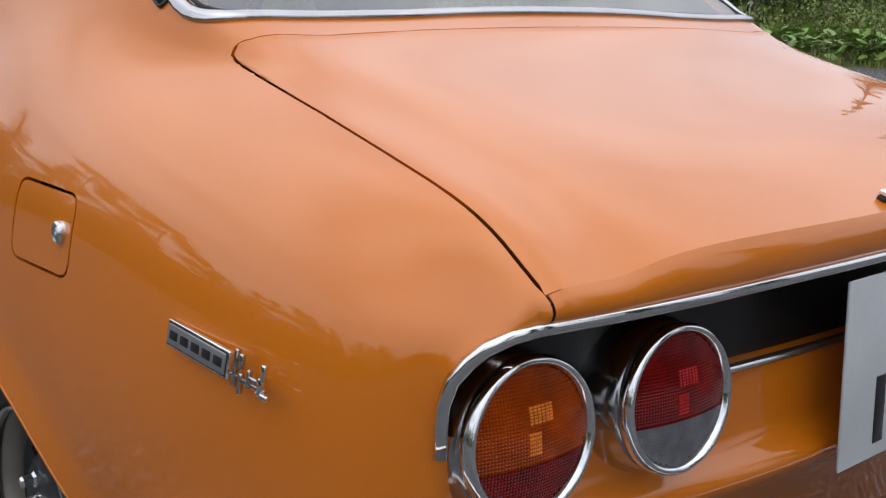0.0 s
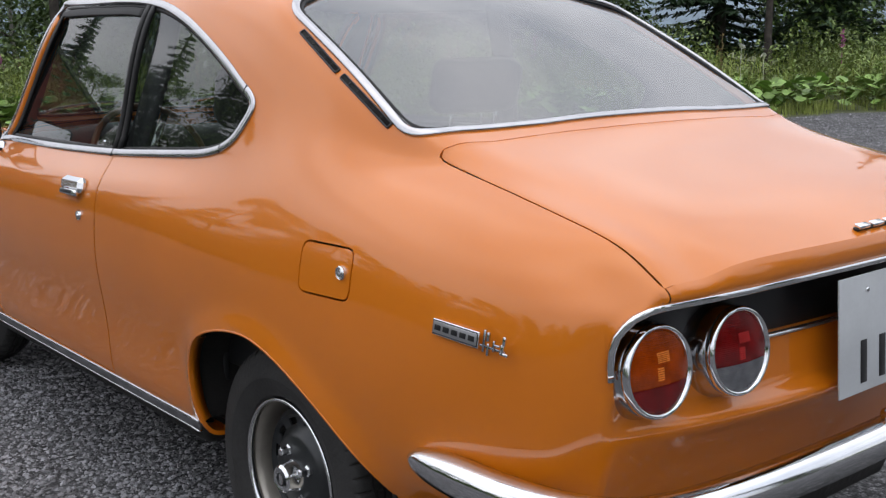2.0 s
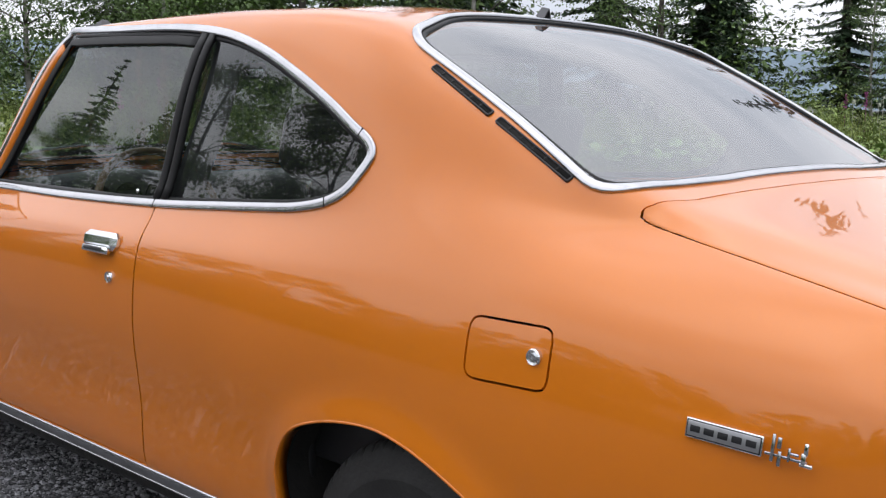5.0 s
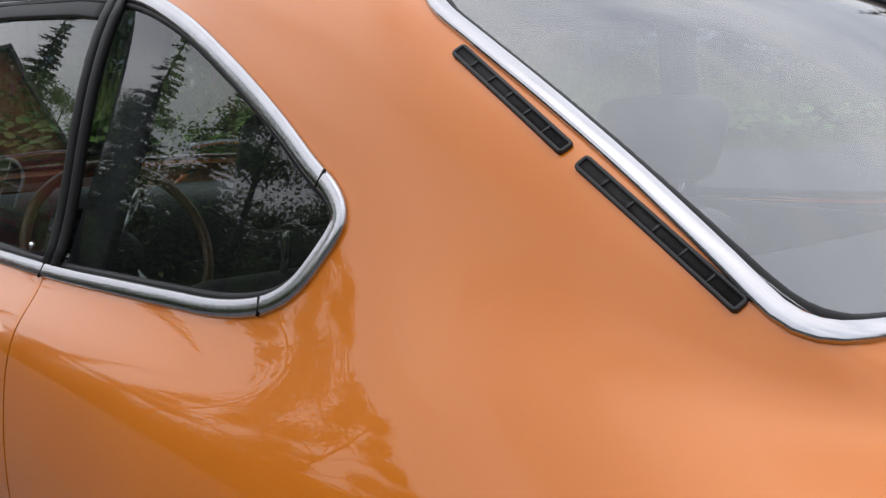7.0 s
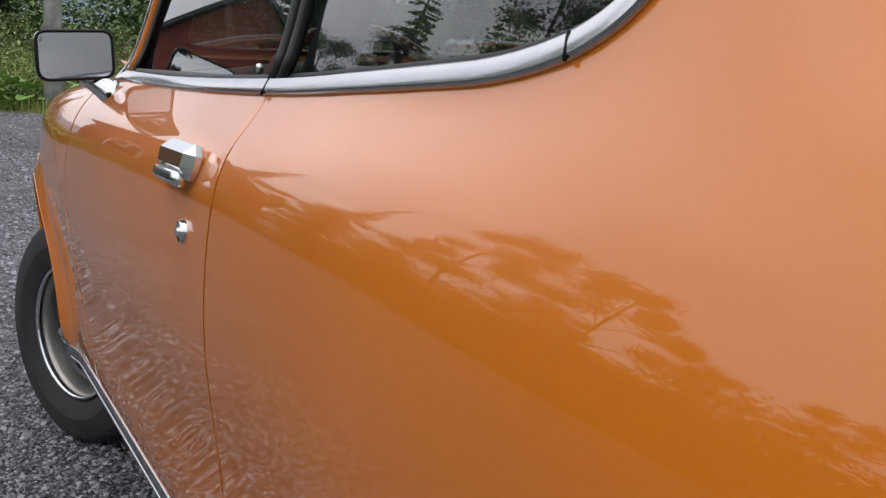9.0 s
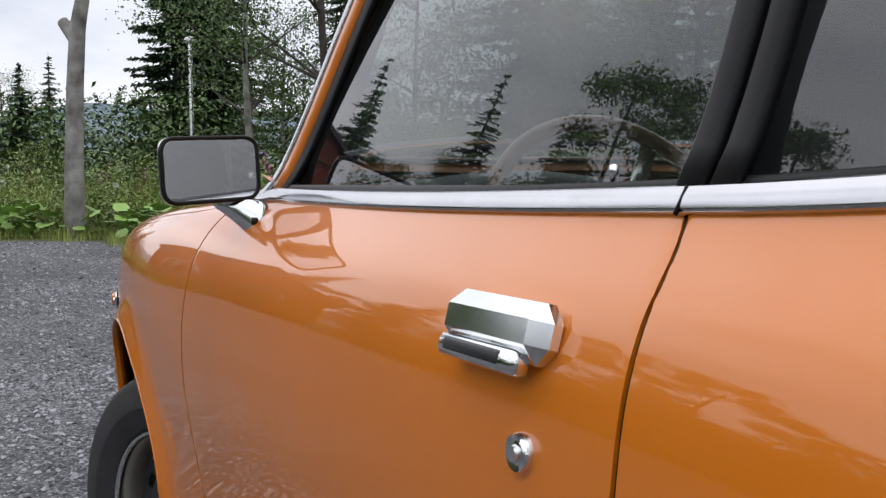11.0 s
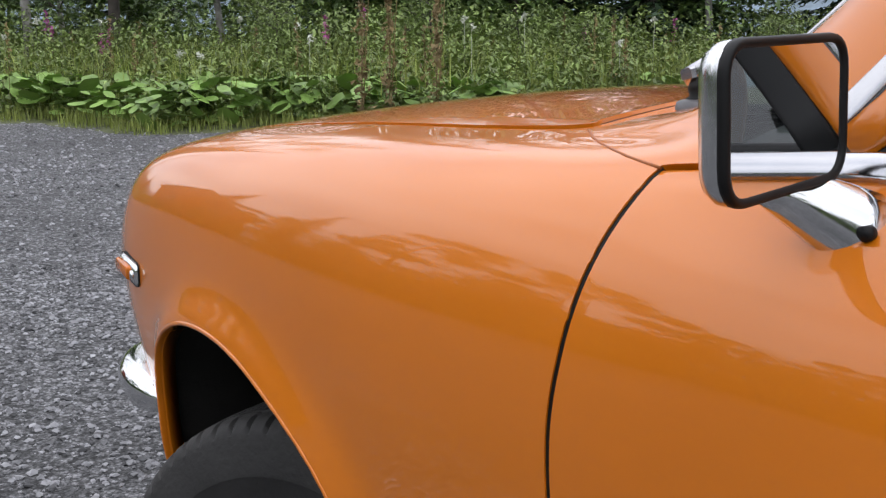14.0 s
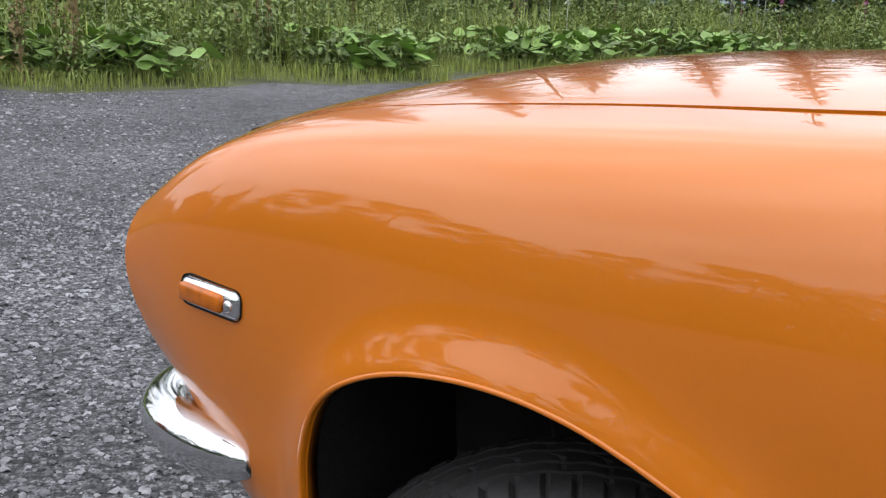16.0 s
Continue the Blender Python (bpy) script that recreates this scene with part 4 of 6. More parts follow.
# lens optics, their bright reflections put into a lighter colour
OPTIC_A = material("amber_optic_glint", (0.85, 0.24, 0.02), 0.08, coat=1.0, noise_scale=80, noise_amt=0.2)
OPTIC_R = material("red_optic_glint", (0.50, 0.012, 0.010), 0.08, coat=1.0, noise_scale=80, noise_amt=0.2)
for sgn in (-1, 1):
    tilt = pose(0, 0, 0, 0, -6, 0)
    tail_lamp((.893, sgn * .582, .693), pose(0, 0, 0, 0, 0, sgn * 3) @ tilt @ Matrix.Scale(1.05, 4), True)
    tail_lamp((.921, sgn * .415, .699), pose(0, 0, 0, 0, 0, sgn * 3) @ tilt @ Matrix.Scale(1.04, 4), False)

# number plate, with plain bars in place of its characters
plate = part("number_plate", boxed(0, 0, 0, .004, .388, .213, .0018), PLATE, car, "square white number plate with black characters")
plate.matrix_basis = Matrix.Translation((.959, .013, .678)) @ pose(0, 0, 0, 0, -3, 0)
for y in (-.04, .04):
    part("character_bar", boxed(.0028, y + .012, .052, .0016, .017, .078, .0006), PLATEINK, plate)
for k in range(5):
    part("character_bar", boxed(.0028, -.116 + k * .063, -.050, .0016, .020, .078, .0006), PLATEINK, plate)
for y in (-.105, .105):
    b = lathe([(.0001, .004), (.004, .0035), (.005, .0015), (.005, -.001)], 12, "x")
    bmesh.ops.translate(b, vec=(.002, y, .078), verts=b.verts)
    part("plate_screw", b, STEEL, plate)
b = lathe([(.0001, .016), (.006, .0155), (.0125, .0145), (.0145, .011), (.0145, -.004)], 28, "x")
bmesh.ops.translate(b, vec=(.953, .012, .805), verts=b.verts)
part("boot_lock", b, CHROME, car, "round chrome boot lock")

# badges: the lettering is left as plain raised shapes
badge = part("boot_badge", boxed(0, 0, 0, .010, .222, .005, .001), BLACK, car, "chrome raised lettering strip on the boot lid")
badge.matrix_basis = Matrix.Translation((.940, .0, top_z(.930, 0) - .002)) @ pose(0, 0, 0, 0, 18, 0)
for k in range(5):
    part("raised_bar", boxed(.001, -.092 + k * .046, .006, .014, .034, .007, .002, m=None), CHROME, badge)
for sgn in (-1,):
    p0, n0 = side_point(.562, .7345, .003)
    p1, n1 = side_point(.664, .7235, .003)
    t = (p1 - p0).normalized()
    up = n0.cross(t).normalized()
    if up.z < 0:
        up = -up
    base = Matrix((t, up, n0)).transposed().to_4x4()
    nameplate = part("side_badge", boxed(.053, 0, 0, .110, .027, .006, .0012), CHROME, car, "chrome-edged nameplate with script badge on the wing")
    nameplate.matrix_basis = Matrix.Translation(p0) @ base
    part("badge_rim", boxed(.053, 0, .0022, .107, .0235, .002, .0005), BLACK, nameplate)
    part("badge_field", boxed(.053, 0, .003, .103, .0200, .003, .0004), BADGEGREY, nameplate, "satin silver field")
    for k in range(5):
        part("lettering_bar", boxed(.013 + k * .020, 0, .0046, .0145, .0090, .0008, .0002), PLATEINK, nameplate)
    part("script_base", boxed(.139, -.006, .001, .056, .004, .004, .001), DARKCHROME, nameplate)
    for x, w, h, y, mt in ((.121, .005, .036, .003, DARKCHROME), (.129, .006, .015, .011, DARKCHROME), (.131, .005, .020, -.009, DARKCHROME), (.143, .004, .018, -.001, DARKCHROME), (.150, .012, .004, .001, DARKCHROME), (.164, .006, .016, .011, CHROME), (.162, .007, .016, -.002, CHROME), (.166, .018, .005, -.009, CHROME)):
        part("script_shape", boxed(x, y, .003, w, h, .006, .0015, m=Matrix.Shear("XY", 4, (.22, 0))), mt, nameplate)

# ---------------------------------------------------------------- bumpers
def bumper_path(pts, n=90):
    p = [Vector(q) for q in pts]
    full = p + [Vector((q.x, -q.y, q.z)) for q in p[-2::-1]]
    out = []
    for i in range(len(full) - 1):
        a, b, c, d = full[max(i - 1, 0)], full[i], full[i + 1], full[min(i + 2, len(full) - 1)]
        for k in range(9):
            t = k / 9
            out.append(0.5 * ((2 * b) + (c - a) * t + (2 * a - 5 * b + 4 * c - d) * t * t + (3 * b - a - 3 * c + d) * t ** 3))
    return out + [full[-1]]


def bumper(name, pts, label, taper):
    path = bumper_path(pts)
    n = len(path)
    bm = bmesh.new()
    base = [(-.044, -.030), (-.042, -.014), (-.035, .002), (-.022, .015), (-.004, .023), (.014, .026), (.028, .022), (.037, .012), (.042, -.001), (.043, -.013), (.036, -.032), (-.040, -.034)]
    rows = []
    for i, p in enumerate(path):
        t = (path[min(i + 1, n - 1)] - path[max(i - 1, 0)]).normalized()
        out = Vector((t.y, -t.x, 0)).normalized()
        k = min(i, n - 1 - i) / taper
        s = 1.0 if k >= 1 else (1 - (1 - k) ** 2.2) ** .5 * .94 + .06
        rows.append([bm.verts.new(p + Vector((0, 0, a * s * .9)) + out * (o * (1 if k >= 1 else s) - (0 if k >= 1 else (1 - s) * .004))) for a, o in base])
    m = len(base)
    for a, b in zip(rows, rows[1:]):
        for i in range(m):
            bm.faces.new((a[i], a[(i + 1) % m], b[(i + 1) % m], b[i]))
    bm.faces.new(rows[0])
    bm.faces.new(rows[-1][::-1])
    bmesh.ops.recalc_face_normals(bm, faces=bm.faces)
    return part(name, bm, CHROME, car, label)


rear_bumper = bumper("rear_bumper", [(.505, -.774, .489), (.62, -.783, .491), (.76, -.783, .494), (.865, -.762, .495), (.935, -.71, .492), (.972, -.62, .488), (.990, -.45, .484), (.999, -.22, .482), (1.0, 0, .482)], "polished chrome wrap-around rear bumper", 12)
front_bumper = bumper("front_bumper", [(-2.835, .712, .487), (-2.91, .712, .487), (-2.985, .690, .487), (-3.045, .645, .487), (-3.085, .56, .487), (-3.11, .40, .487), (-3.12, .2, .487), (-3.12, 0, .487)], "chrome wrap-around front bumper", 14)
for y in (-.02,):
    over = part("plate_lamp", boxed(1.002, y + .0, .528, .040, .115, .022, .009), CHROME, car, "chrome number plate lamp on the bumper")
    part("lamp_glass", boxed(1.000, y, .542, .028, .06, .008, .003), CLEARLENS, over)
for s in (-.35, .35):
    b = lathe([(.0001, .006), (.007, .004), (.008, 0)], 14, "z")
    bmesh.ops.translate(b, vec=(.965, s * 1.7, .518), verts=b.verts)
    part("bumper_bolt", b, CHROME, rear_bumper)

# ---------------------------------------------------------------- sills
for sgn in (-1, 1):
    pn = [side_point(x, .322, .0) for x in np.linspace(-2.17, -.345, 40)]
    for nm, off, prof, mat, lab in (("sill_strip", .008, half_round(.011, .009), BRIGHT, "bright sill moulding"), ("sill_rubber", -.006, flat_strip(.018, .005), SILLGREY, "dull grey sill insert"), ("sill_edge", -.017, half_round(.006, .007, 4), BRIGHT, "bright lower sill bead")):
        pts = [p + Vector((0, 0, off)) + n * .001 for p, n in pn]
        bm = sweep(pts, prof, [Vector((0, -1, 0))] * len(pts))
        part(nm, bm if sgn < 0 else mirror_y(bm), mat, car, lab)

# ---------------------------------------------------------------- door furniture
def door_handle(sgn):
    p, n = side_point(-.960, .850, .0)
    h = part("door_handle", boxed(0, 0, 0, .140, .032, .042, .0125, seg=1), CHROME, car, "chrome flap door handle", smooth=False)
    h.matrix_basis = Matrix.Translation((p.x, sgn * (-p.y) if sgn > 0 else p.y - .006, p.z)) @ pose(0, 0, 0, -14 if sgn < 0 else 14, 0, 0)
    if sgn > 0:
        h.matrix_basis = Matrix.Translation((p.x, -p.y + .006, p.z)) @ pose(0, 0, 0, 14, 0, 0)
    part("handle_grip", boxed(-.004, sgn * .010, -.022, .112, .018, .018, .006), CHROME, h)
    part("handle_slot", boxed(-.006, sgn * .0175, -.021, .082, .005, .010, .002), DARKMETAL, h)
    q, m = side_point(-.915, .771, .0)
    b = lathe([(.0001, -.0085), (.0055, -.009), (.0062, -.0055), (.0085, -.0050), (.0125, -.0062), (.0138, -.003), (.0138, .004)], 28, "y")
    sharpen(b, 28)
    bmesh.ops.translate(b, vec=q, verts=b.verts)
    k = part("door_lock", b if sgn < 0 else mirror_y(b), CHROME, car, "round chrome door lock")


door_handle(-1)
door_handle(1)
q, m = side_point(.300, .787, .001)
b = lathe([(.0001, -.0035), (.0022, -.0036), (.0026, -.0052), (.0062, -.0056), (.0066, -.0034), (.0085, -.0036), (.0118, -.0054), (.0136, -.003), (.0136, .004)], 32, "y")
sharpen(b, 28)
bmesh.ops.translate(b, vec=q, verts=b.verts)
part("filler_lock", b, STEEL, fuel_door, "round steel lock")

# door mirror on a chrome foot
def door_mirror():
    head = part("door_mirror", bmesh.new(), CHROME, car, "rectangular chrome door mirror")
    w, h = .138, .090
    outline = rounded_polygon([(-w / 2, -h / 2, .022), (w / 2, -h / 2 * .92, .022), (w / 2, h / 2, .020), (-w / 2, h / 2, .020)], 6)
    rings = []
    bm = bmesh.new()
    for s, d in ((1.0, .004), (1.018, -.001), (1.008, -.006), (.93, -.014), (.68, -.023), (.2, -.027)):
        rings.append([bm.verts.new((d, p[0] * s, p[1] * s)) for p in outline])
    n = len(outline)
    for a, b in zip(rings, rings[1:]):
        for i in range(n):
            bm.faces.new((a[i], a[(i + 1) % n], b[(i + 1) % n], b[i]))
    bm.faces.new(rings[-1])
    bmesh.ops.recalc_face_normals(bm, faces=bm.faces)
    old = head.data
    me = bpy.data.meshes.new("mirror_shell")
    for f in bm.faces:
        f.smooth = True
    bm.to_mesh(me)
    bm.free()
    me.materials.append(STEEL)
    head.data = me
    bpy.data.meshes.remove(old)
    loop = [Vector((.004, p[0] * .972, p[1] * .965)) for p in outline]
    part("mirror_gasket", sweep(loop, half_round(.006, .003, 4), Vector((1, 0, 0)), closed=True), SEAL, head, "black rubber gasket")
    bm = bmesh.new()
    bm.faces.new([bm.verts.new((.0045, p[0] * .95, p[1] * .95)) for p in outline])
    bmesh.ops.recalc_face_normals(bm, faces=bm.faces)
    part("mirror_glass", bm, MIRROR, head, smooth=False)
    head.matrix_basis = Matrix.Translation((-1.750, -.790, .968)) @ pose(0, 0, 0, 2, -2, 6)
    p, nn = side_point(-1.742, .902, 0)
    bm = bmesh.new()
    pts = [(Vector((-1.775, -.775, .930)), .011), (Vector((-1.768, -.762, .922)), .013), (Vector((-1.757, -.748, .914)), .017), (Vector((-1.745, -.735, .905)), .021), (Vector((-1.735, p.y + .004, .897)), .024)]
    rows = []
    for i, (c, r) in enumerate(pts):
        rows.append([bm.verts.new(c + Vector((math.cos(a) * r * 1.0, 0.4 * math.sin(a) * r, math.sin(a) * r * 1.05))) for a in np.linspace(0, 2 * math.pi, 16, endpoint=False)])
    for a, b in zip(rows, rows[1:]):
        for i in range(16):
            bm.faces.new((a[i], a[(i + 1) % 16], b[(i + 1) % 16], b[i]))
    bm.faces.new(rows[0])
    bm.faces.new(rows[-1])
    bmesh.ops.recalc_face_normals(bm, faces=bm.faces)
    foot = part("mirror_foot", bm, CHROME, car, "chrome mirror foot")
    b = lathe([(.0001, -.004), (.005, -.003), (.005, .003)], 12, "y")
    bmesh.ops.translate(b, vec=(-1.722, p.y - .008, .899), verts=b.verts)
    part("foot_screw", b, SEAL, foot)


door_mirror()

# side marker lamp on the front wing
def side_marker(sgn):
    p, n = side_point(-2.878, .684, .0)
    mk = part("side_marker", boxed(0, 0, 0, .096, .014, .031, .009, seg=3), CHROME, car, "amber side marker lamp in a chrome frame")
    mk.matrix_basis = Matrix.Translation((p.x, sgn * abs(p.y - .002), p.z)) @ pose(0, 0, 0, 0, 3, 9 * sgn)
    part("marker_gasket", boxed(0, -sgn * .005, 0, .101, .008, .036, .011, seg=3), SEAL, mk)
    part("marker_lens", boxed(-.008, sgn * .007, 0, .072, .012, .021, .005, seg=3), MARKER, mk, "amber lens")
    b = lathe([(.0001, .0), (.005, .0), (.007, .002), (.007, .006)], 12, "y")
    bmesh.ops.translate(b, vec=(.036, sgn * .0105, 0), verts=b.verts)
    part("marker_screw", b, STEEL, mk)


side_marker(-1)
side_marker(1)

# ---------------------------------------------------------------- wheels
def tyre_mesh():
    """Carcass with five raised ribs; zigzag grooves between them and sipes across the shoulders."""
    n = 360
    prof = [(.172, .052, 0), (.180, .066, 0), (.205, .0785, 0), (.216, .0805, 0), (.220, .0825, 0), (.226, .0825, 0), (.232, .0812, 0), (.252, .079, 0), (.264, .0745, 0), (.269, .0735, 0), (.2745, .0705, 1), (.2815, .0640, 1), (.2855, .0545, 1), (.2865, .0445, 1)]
    half = [(.2870, .0385, 0), (.2780, .0375, 3), (.2780, .0335, 3), (.2875, .0325, 0), (.2878, .0250, 2), (.2880, .0170, 0), (.2790, .0160, 3), (.2790, .0120, 3), (.2880, .0110, 0), (.2882, .0, 2)]
    rows = prof + half
    rows = rows + [(r, -o, k) for r, o, k in rows[-2::-1]]
    bm = bmesh.new()
    rings = []
    for r, o, kind in rows:
        ring = []
        for i in range(n):
            rr, oo = r, o
            if kind == 1 and i % 6 == 0:
                rr -= .0070 * (1 if r > .28 else .7)
            if kind == 2 and i % 9 == 3:
                rr -= .0050
            if abs(o) < .040:
                oo += .0022 * (1 - abs((i % 8) - 4) / 2)
            a = 2 * math.pi * (i + (o > 0) * 3.5) / n
            ring.append(bm.verts.new((rr * math.cos(a), oo, rr * math.sin(a))))
        rings.append(ring)
    for a, b in zip(rings, rings[1:]):
        for i in range(n):
            bm.faces.new((a[i], a[(i + 1) % n], b[(i + 1) % n], b[i]))
    bmesh.ops.recalc_face_normals(bm, faces=bm.faces)
    sharpen(bm, 26)
    return bm


def disc_mesh():
    """The dished black centre of a steel wheel, with slots near its rim."""
    bm = bmesh.new()
    n = 96
    prof = [(.030, -.048), (.050, -.047), (.060, -.042), (.082, -.042), (.090, -.036), (.098, -.026), (.106, -.021), (.122, -.023), (.130, -.030), (.137, -.024), (.141, -.020)]
    rings = [[bm.verts.new((r * math.cos(2 * math.pi * i / n), o, r * math.sin(2 * math.pi * i / n))) for i in range(n)] for r, o in prof]
    for k, (a, b) in enumerate(zip(rings, rings[1:])):
        for i in range(n):
            if k in (6,) and i % 8 in (1, 2, 3, 4):
                continue
            bm.faces.new((a[i], a[(i + 1) % n], b[(i + 1) % n], b[i]))
    bmesh.ops.recalc_face_normals(bm, faces=bm.faces)
    r = bmesh.ops.extrude_face_region(bm, geom=list(bm.faces))
    bmesh.ops.translate(bm, vec=(0, .004, 0), verts=[v for v in r["geom"] if isinstance(v, bmesh.types.BMVert)])
    bmesh.ops.recalc_face_normals(bm, faces=bm.faces)
    sharpen(bm, 40)
    return bm


def wheel(pos, turn, spin):
    w = part("wheel", lathe([(.172, -.056), (.165, -.050), (.160, -.038), (.158, -.010), (.150, .02), (.150, .05), (.154, .05), (.164, -.010), (.168, -.045)], 72, "y", closed=True), DUSTYRIM, car, "steel wheel with a bright rim and black slotted centre")
    w.matrix_basis = Matrix.Translation(pos) @ turn @ pose(0, 0, 0, 0, spin, 0)
    part("tyre", tyre_mesh(), RUBBER, w, "worn black tyre")
    part("trim_ring", lathe([(.1745, -.060), (.1735, -.067), (.170, -.0695), (.166, -.067), (.164, -.058), (.168, -.054)], 72, "y", closed=True), CHROME, w, "polished rim edge")
    part("wheel_centre", disc_mesh(), DARKMETAL, w, "black painted slotted wheel centre")
    b = lathe([(.036, -.030), (.036, -.054), (.033, -.060), (.031, -.080), (.026, -.086), (.022, -.084), (.0001, -.083)], 36, "y")
    sharpen(b, 30)
    part("hub_cap", b, CHROME, w, "small chrome hub cap")
    part("hub_emblem", lathe([(.016, -.0835), (.015, -.0862), (.012, -.0862), (.011, -.0835)], 24, "y", closed=True), DARKMETAL, w)
    for k in range(4):
        a = math.pi / 4 + k * math.pi / 2
        c = (.056 * math.cos(a), .056 * math.sin(a))
        b = lathe([(.0001, -.071), (.007, -.070), (.0095, -.066), (.0095, -.052), (.013, -.048), (.013, -.040)], 6, "y")
        bmesh.ops.translate(b, vec=(c[0], 0, c[1]), verts=b.verts)
        part("lug_nut", b, STEEL, w, smooth=False)
    b = lathe([(.150, .0), (.14, .004), (.0001, .004)], 36, "y")
    part("brake_drum", b, UNDER, w)
    return w


STEER = 23
wheel((0, -.657, .286), pose(0, 0, 0), 20)
wheel((0, .657, .286), pose(0, 0, 0, 0, 0, 180), 50)
wheel((-2.460, -.662, .287), pose(0, 0, 0, 0, 0, STEER), 35)
wheel((-2.460, .650, .287), pose(0, 0, 0, 0, 0, STEER + 180), 10)

# wheel wells and underbody
for sgn in (-1, 1):
    for arch, nm in ((ARCH_F, "front_wheel_well"), (ARCH_R, "rear_wheel_well")):
        bm = bmesh.new()
        pts = [p for p in arch[:-2] if p[1] > .2]
        cx = np.mean([p[0] for p in pts])
        rows = []
        for p in pts:
            q = (p[0] + (p[0] - cx) * .06, p[1] + .012)
            w = side_w(p[0], p[1])
            rows.append([bm.verts.new((q[0], sgn * (w - .008), q[1])), bm.verts.new((q[0], sgn * .40, q[1]))])
        for a, b in zip(rows, rows[1:]):
            bm.faces.new((a[0], b[0], b[1], a[1]))
        part(nm, bm, UNDER, car, "black wheel well")
        bm = bmesh.new()
        bm.faces.new([bm.verts.new((p[0] + (p[0] - cx) * .06, sgn * .44, p[1] + .012)) for p in pts])
        if nm == "rear_wheel_well":
            part("well_wall", bm, UNDER, car)
        else:
            bm.free()
part("floor_pan", boxed(-1.1, 0, .27, 3.4, 1.05, .10, .02), UNDER, car, "black underbody")
part("sill_core", boxed(-1.26, 0, .30, 1.72, 1.42, .12, .02), UNDER, car)
part("engine_block", boxed(-2.5, 0, .52, .75, .55, .40, .04), UNDER, car)
part("boot_floor", boxed(.45, 0, .40, .75, 1.0, .12, .02), UNDER, car)
part("fuel_tank", boxed(.62, 0, .33, .40, .62, .14, .04), UNDER, car)
part("front_panel", boxed(-2.98, 0, .60, .05, 1.15, .34, .03), BLACK, car, "black grille panel")
part("front_valance", boxed(-2.93, 0, .42, .08, 1.2, .10, .03), PAINT, car)
b = bmesh.new()
tube([(-2.60, -.46, .62), (-2.55, -.47, .55), (-2.50, -.48, .40)], .035, 12, b)
part("front_strut", b, UNDER, car)
tube_b = tube([(.9, -.32, .31), (.55, -.33, .30), (.2, -.34, .32)], .022, 12)
part("exhaust_pipe", tube_b, STEEL, car, "exhaust pipe")
part("mud_flap", boxed(.395, -.655, .30, .012, .15, .16, .004), SEAL, car, "black rubber mud flap")
part("mud_flap", boxed(.395, .655, .30, .012, .15, .16, .004), SEAL, car, "black rubber mud flap")

# cowl vents and wipers
for x, y0, y1 in ((-2.025, -.50, -.25), (-2.03, -.15, .15), (-2.025, .25, .50)):
    bm = bmesh.new()
    pn = [top_point(x, y, .002) for y in np.linspace(y0, y1, 8)]
    sweep([p for p, n in pn], [(-.014, -.004), (.014, -.004), (.014, .0015), (-.014, .0015)], [n for p, n in pn], bm)
    part("cowl_vent", bm, BLACK, car, "black cowl vent")


def wiper(y0, y1):
    p, n = top_point(-2.012, y0, 0)
    b = lathe([(.012, -.004), (.012, .006), (.0085, .009), (.0105, .015), (.0075, .026)], 20, "z")
    bmesh.ops.translate(b, vec=p, verts=b.verts)
    wp = part("wiper", b, SEAL, car, "silver windscreen wiper with a black spindle boot")
    top = p + n * .027
    b = bmesh.new()
    box(b, 0, 0, 0, .032, .020, .019, .006, Matrix.Translation(top + Vector((.004, .006, .004))) @ pose(0, 0, 0, 0, -25, 0))
    part("wiper_head", b, BRIGHT, wp)
    q, m = top_point(-1.965, y1, .020)
    bm = bmesh.new()
    ax = (q - top).normalized()
    sd = n.cross(ax).normalized()
    rows = []
    for t, w, h in ((-.02, .007, .010), (.02, .0115, .012), (.10, .0120, .011), (.35, .0095, .008), (.7, .0070, .007), (1.0, .0050, .005)):
        c = top.lerp(q, t) + n * (.018 * math.sin(math.pi * min(1, max(0, t))) + .003)
        rows.append([bm.verts.new(c + sd * a * w + n * b * h) for a, b in ((-1, -.5), (-1, .3), (-.7, .5), (.7, .5), (1, .3), (1, -.5))])
    for a, b in zip(rows, rows[1:]):
        for i in range(6):
            bm.faces.new((a[i], a[(i + 1) % 6], b[(i + 1) % 6], b[i]))
    bm.faces.new(rows[0])
    bm.faces.new(rows[-1][::-1])
    bmesh.ops.recalc_face_normals(bm, faces=bm.faces)
    sharpen(bm, 30)
    part("wiper_arm", bm, BRIGHT, wp, "brushed steel wiper arm")
    fl = lathe([(.021, -.004), (.020, .003), (.016, .005), (.011, .006)], 24, "z")
    bmesh.ops.translate(fl, vec=p, verts=fl.verts)
    part("spindle_flange", fl, SILLGREY, wp)
    e0, m0 = top_point(-1.955, y1 - .20, .010)
    e1, m1 = top_point(-1.955, y1 + .20, .010)
    part("wiper_blade", sweep([e0, q - Vector((.0, 0, .006)), e1], [(-.004, -.004), (.004, -.004), (.004, .006), (-.004, .006)], m), SEAL, wp)


wiper(-.535, -.18)
wiper(.10, .40)

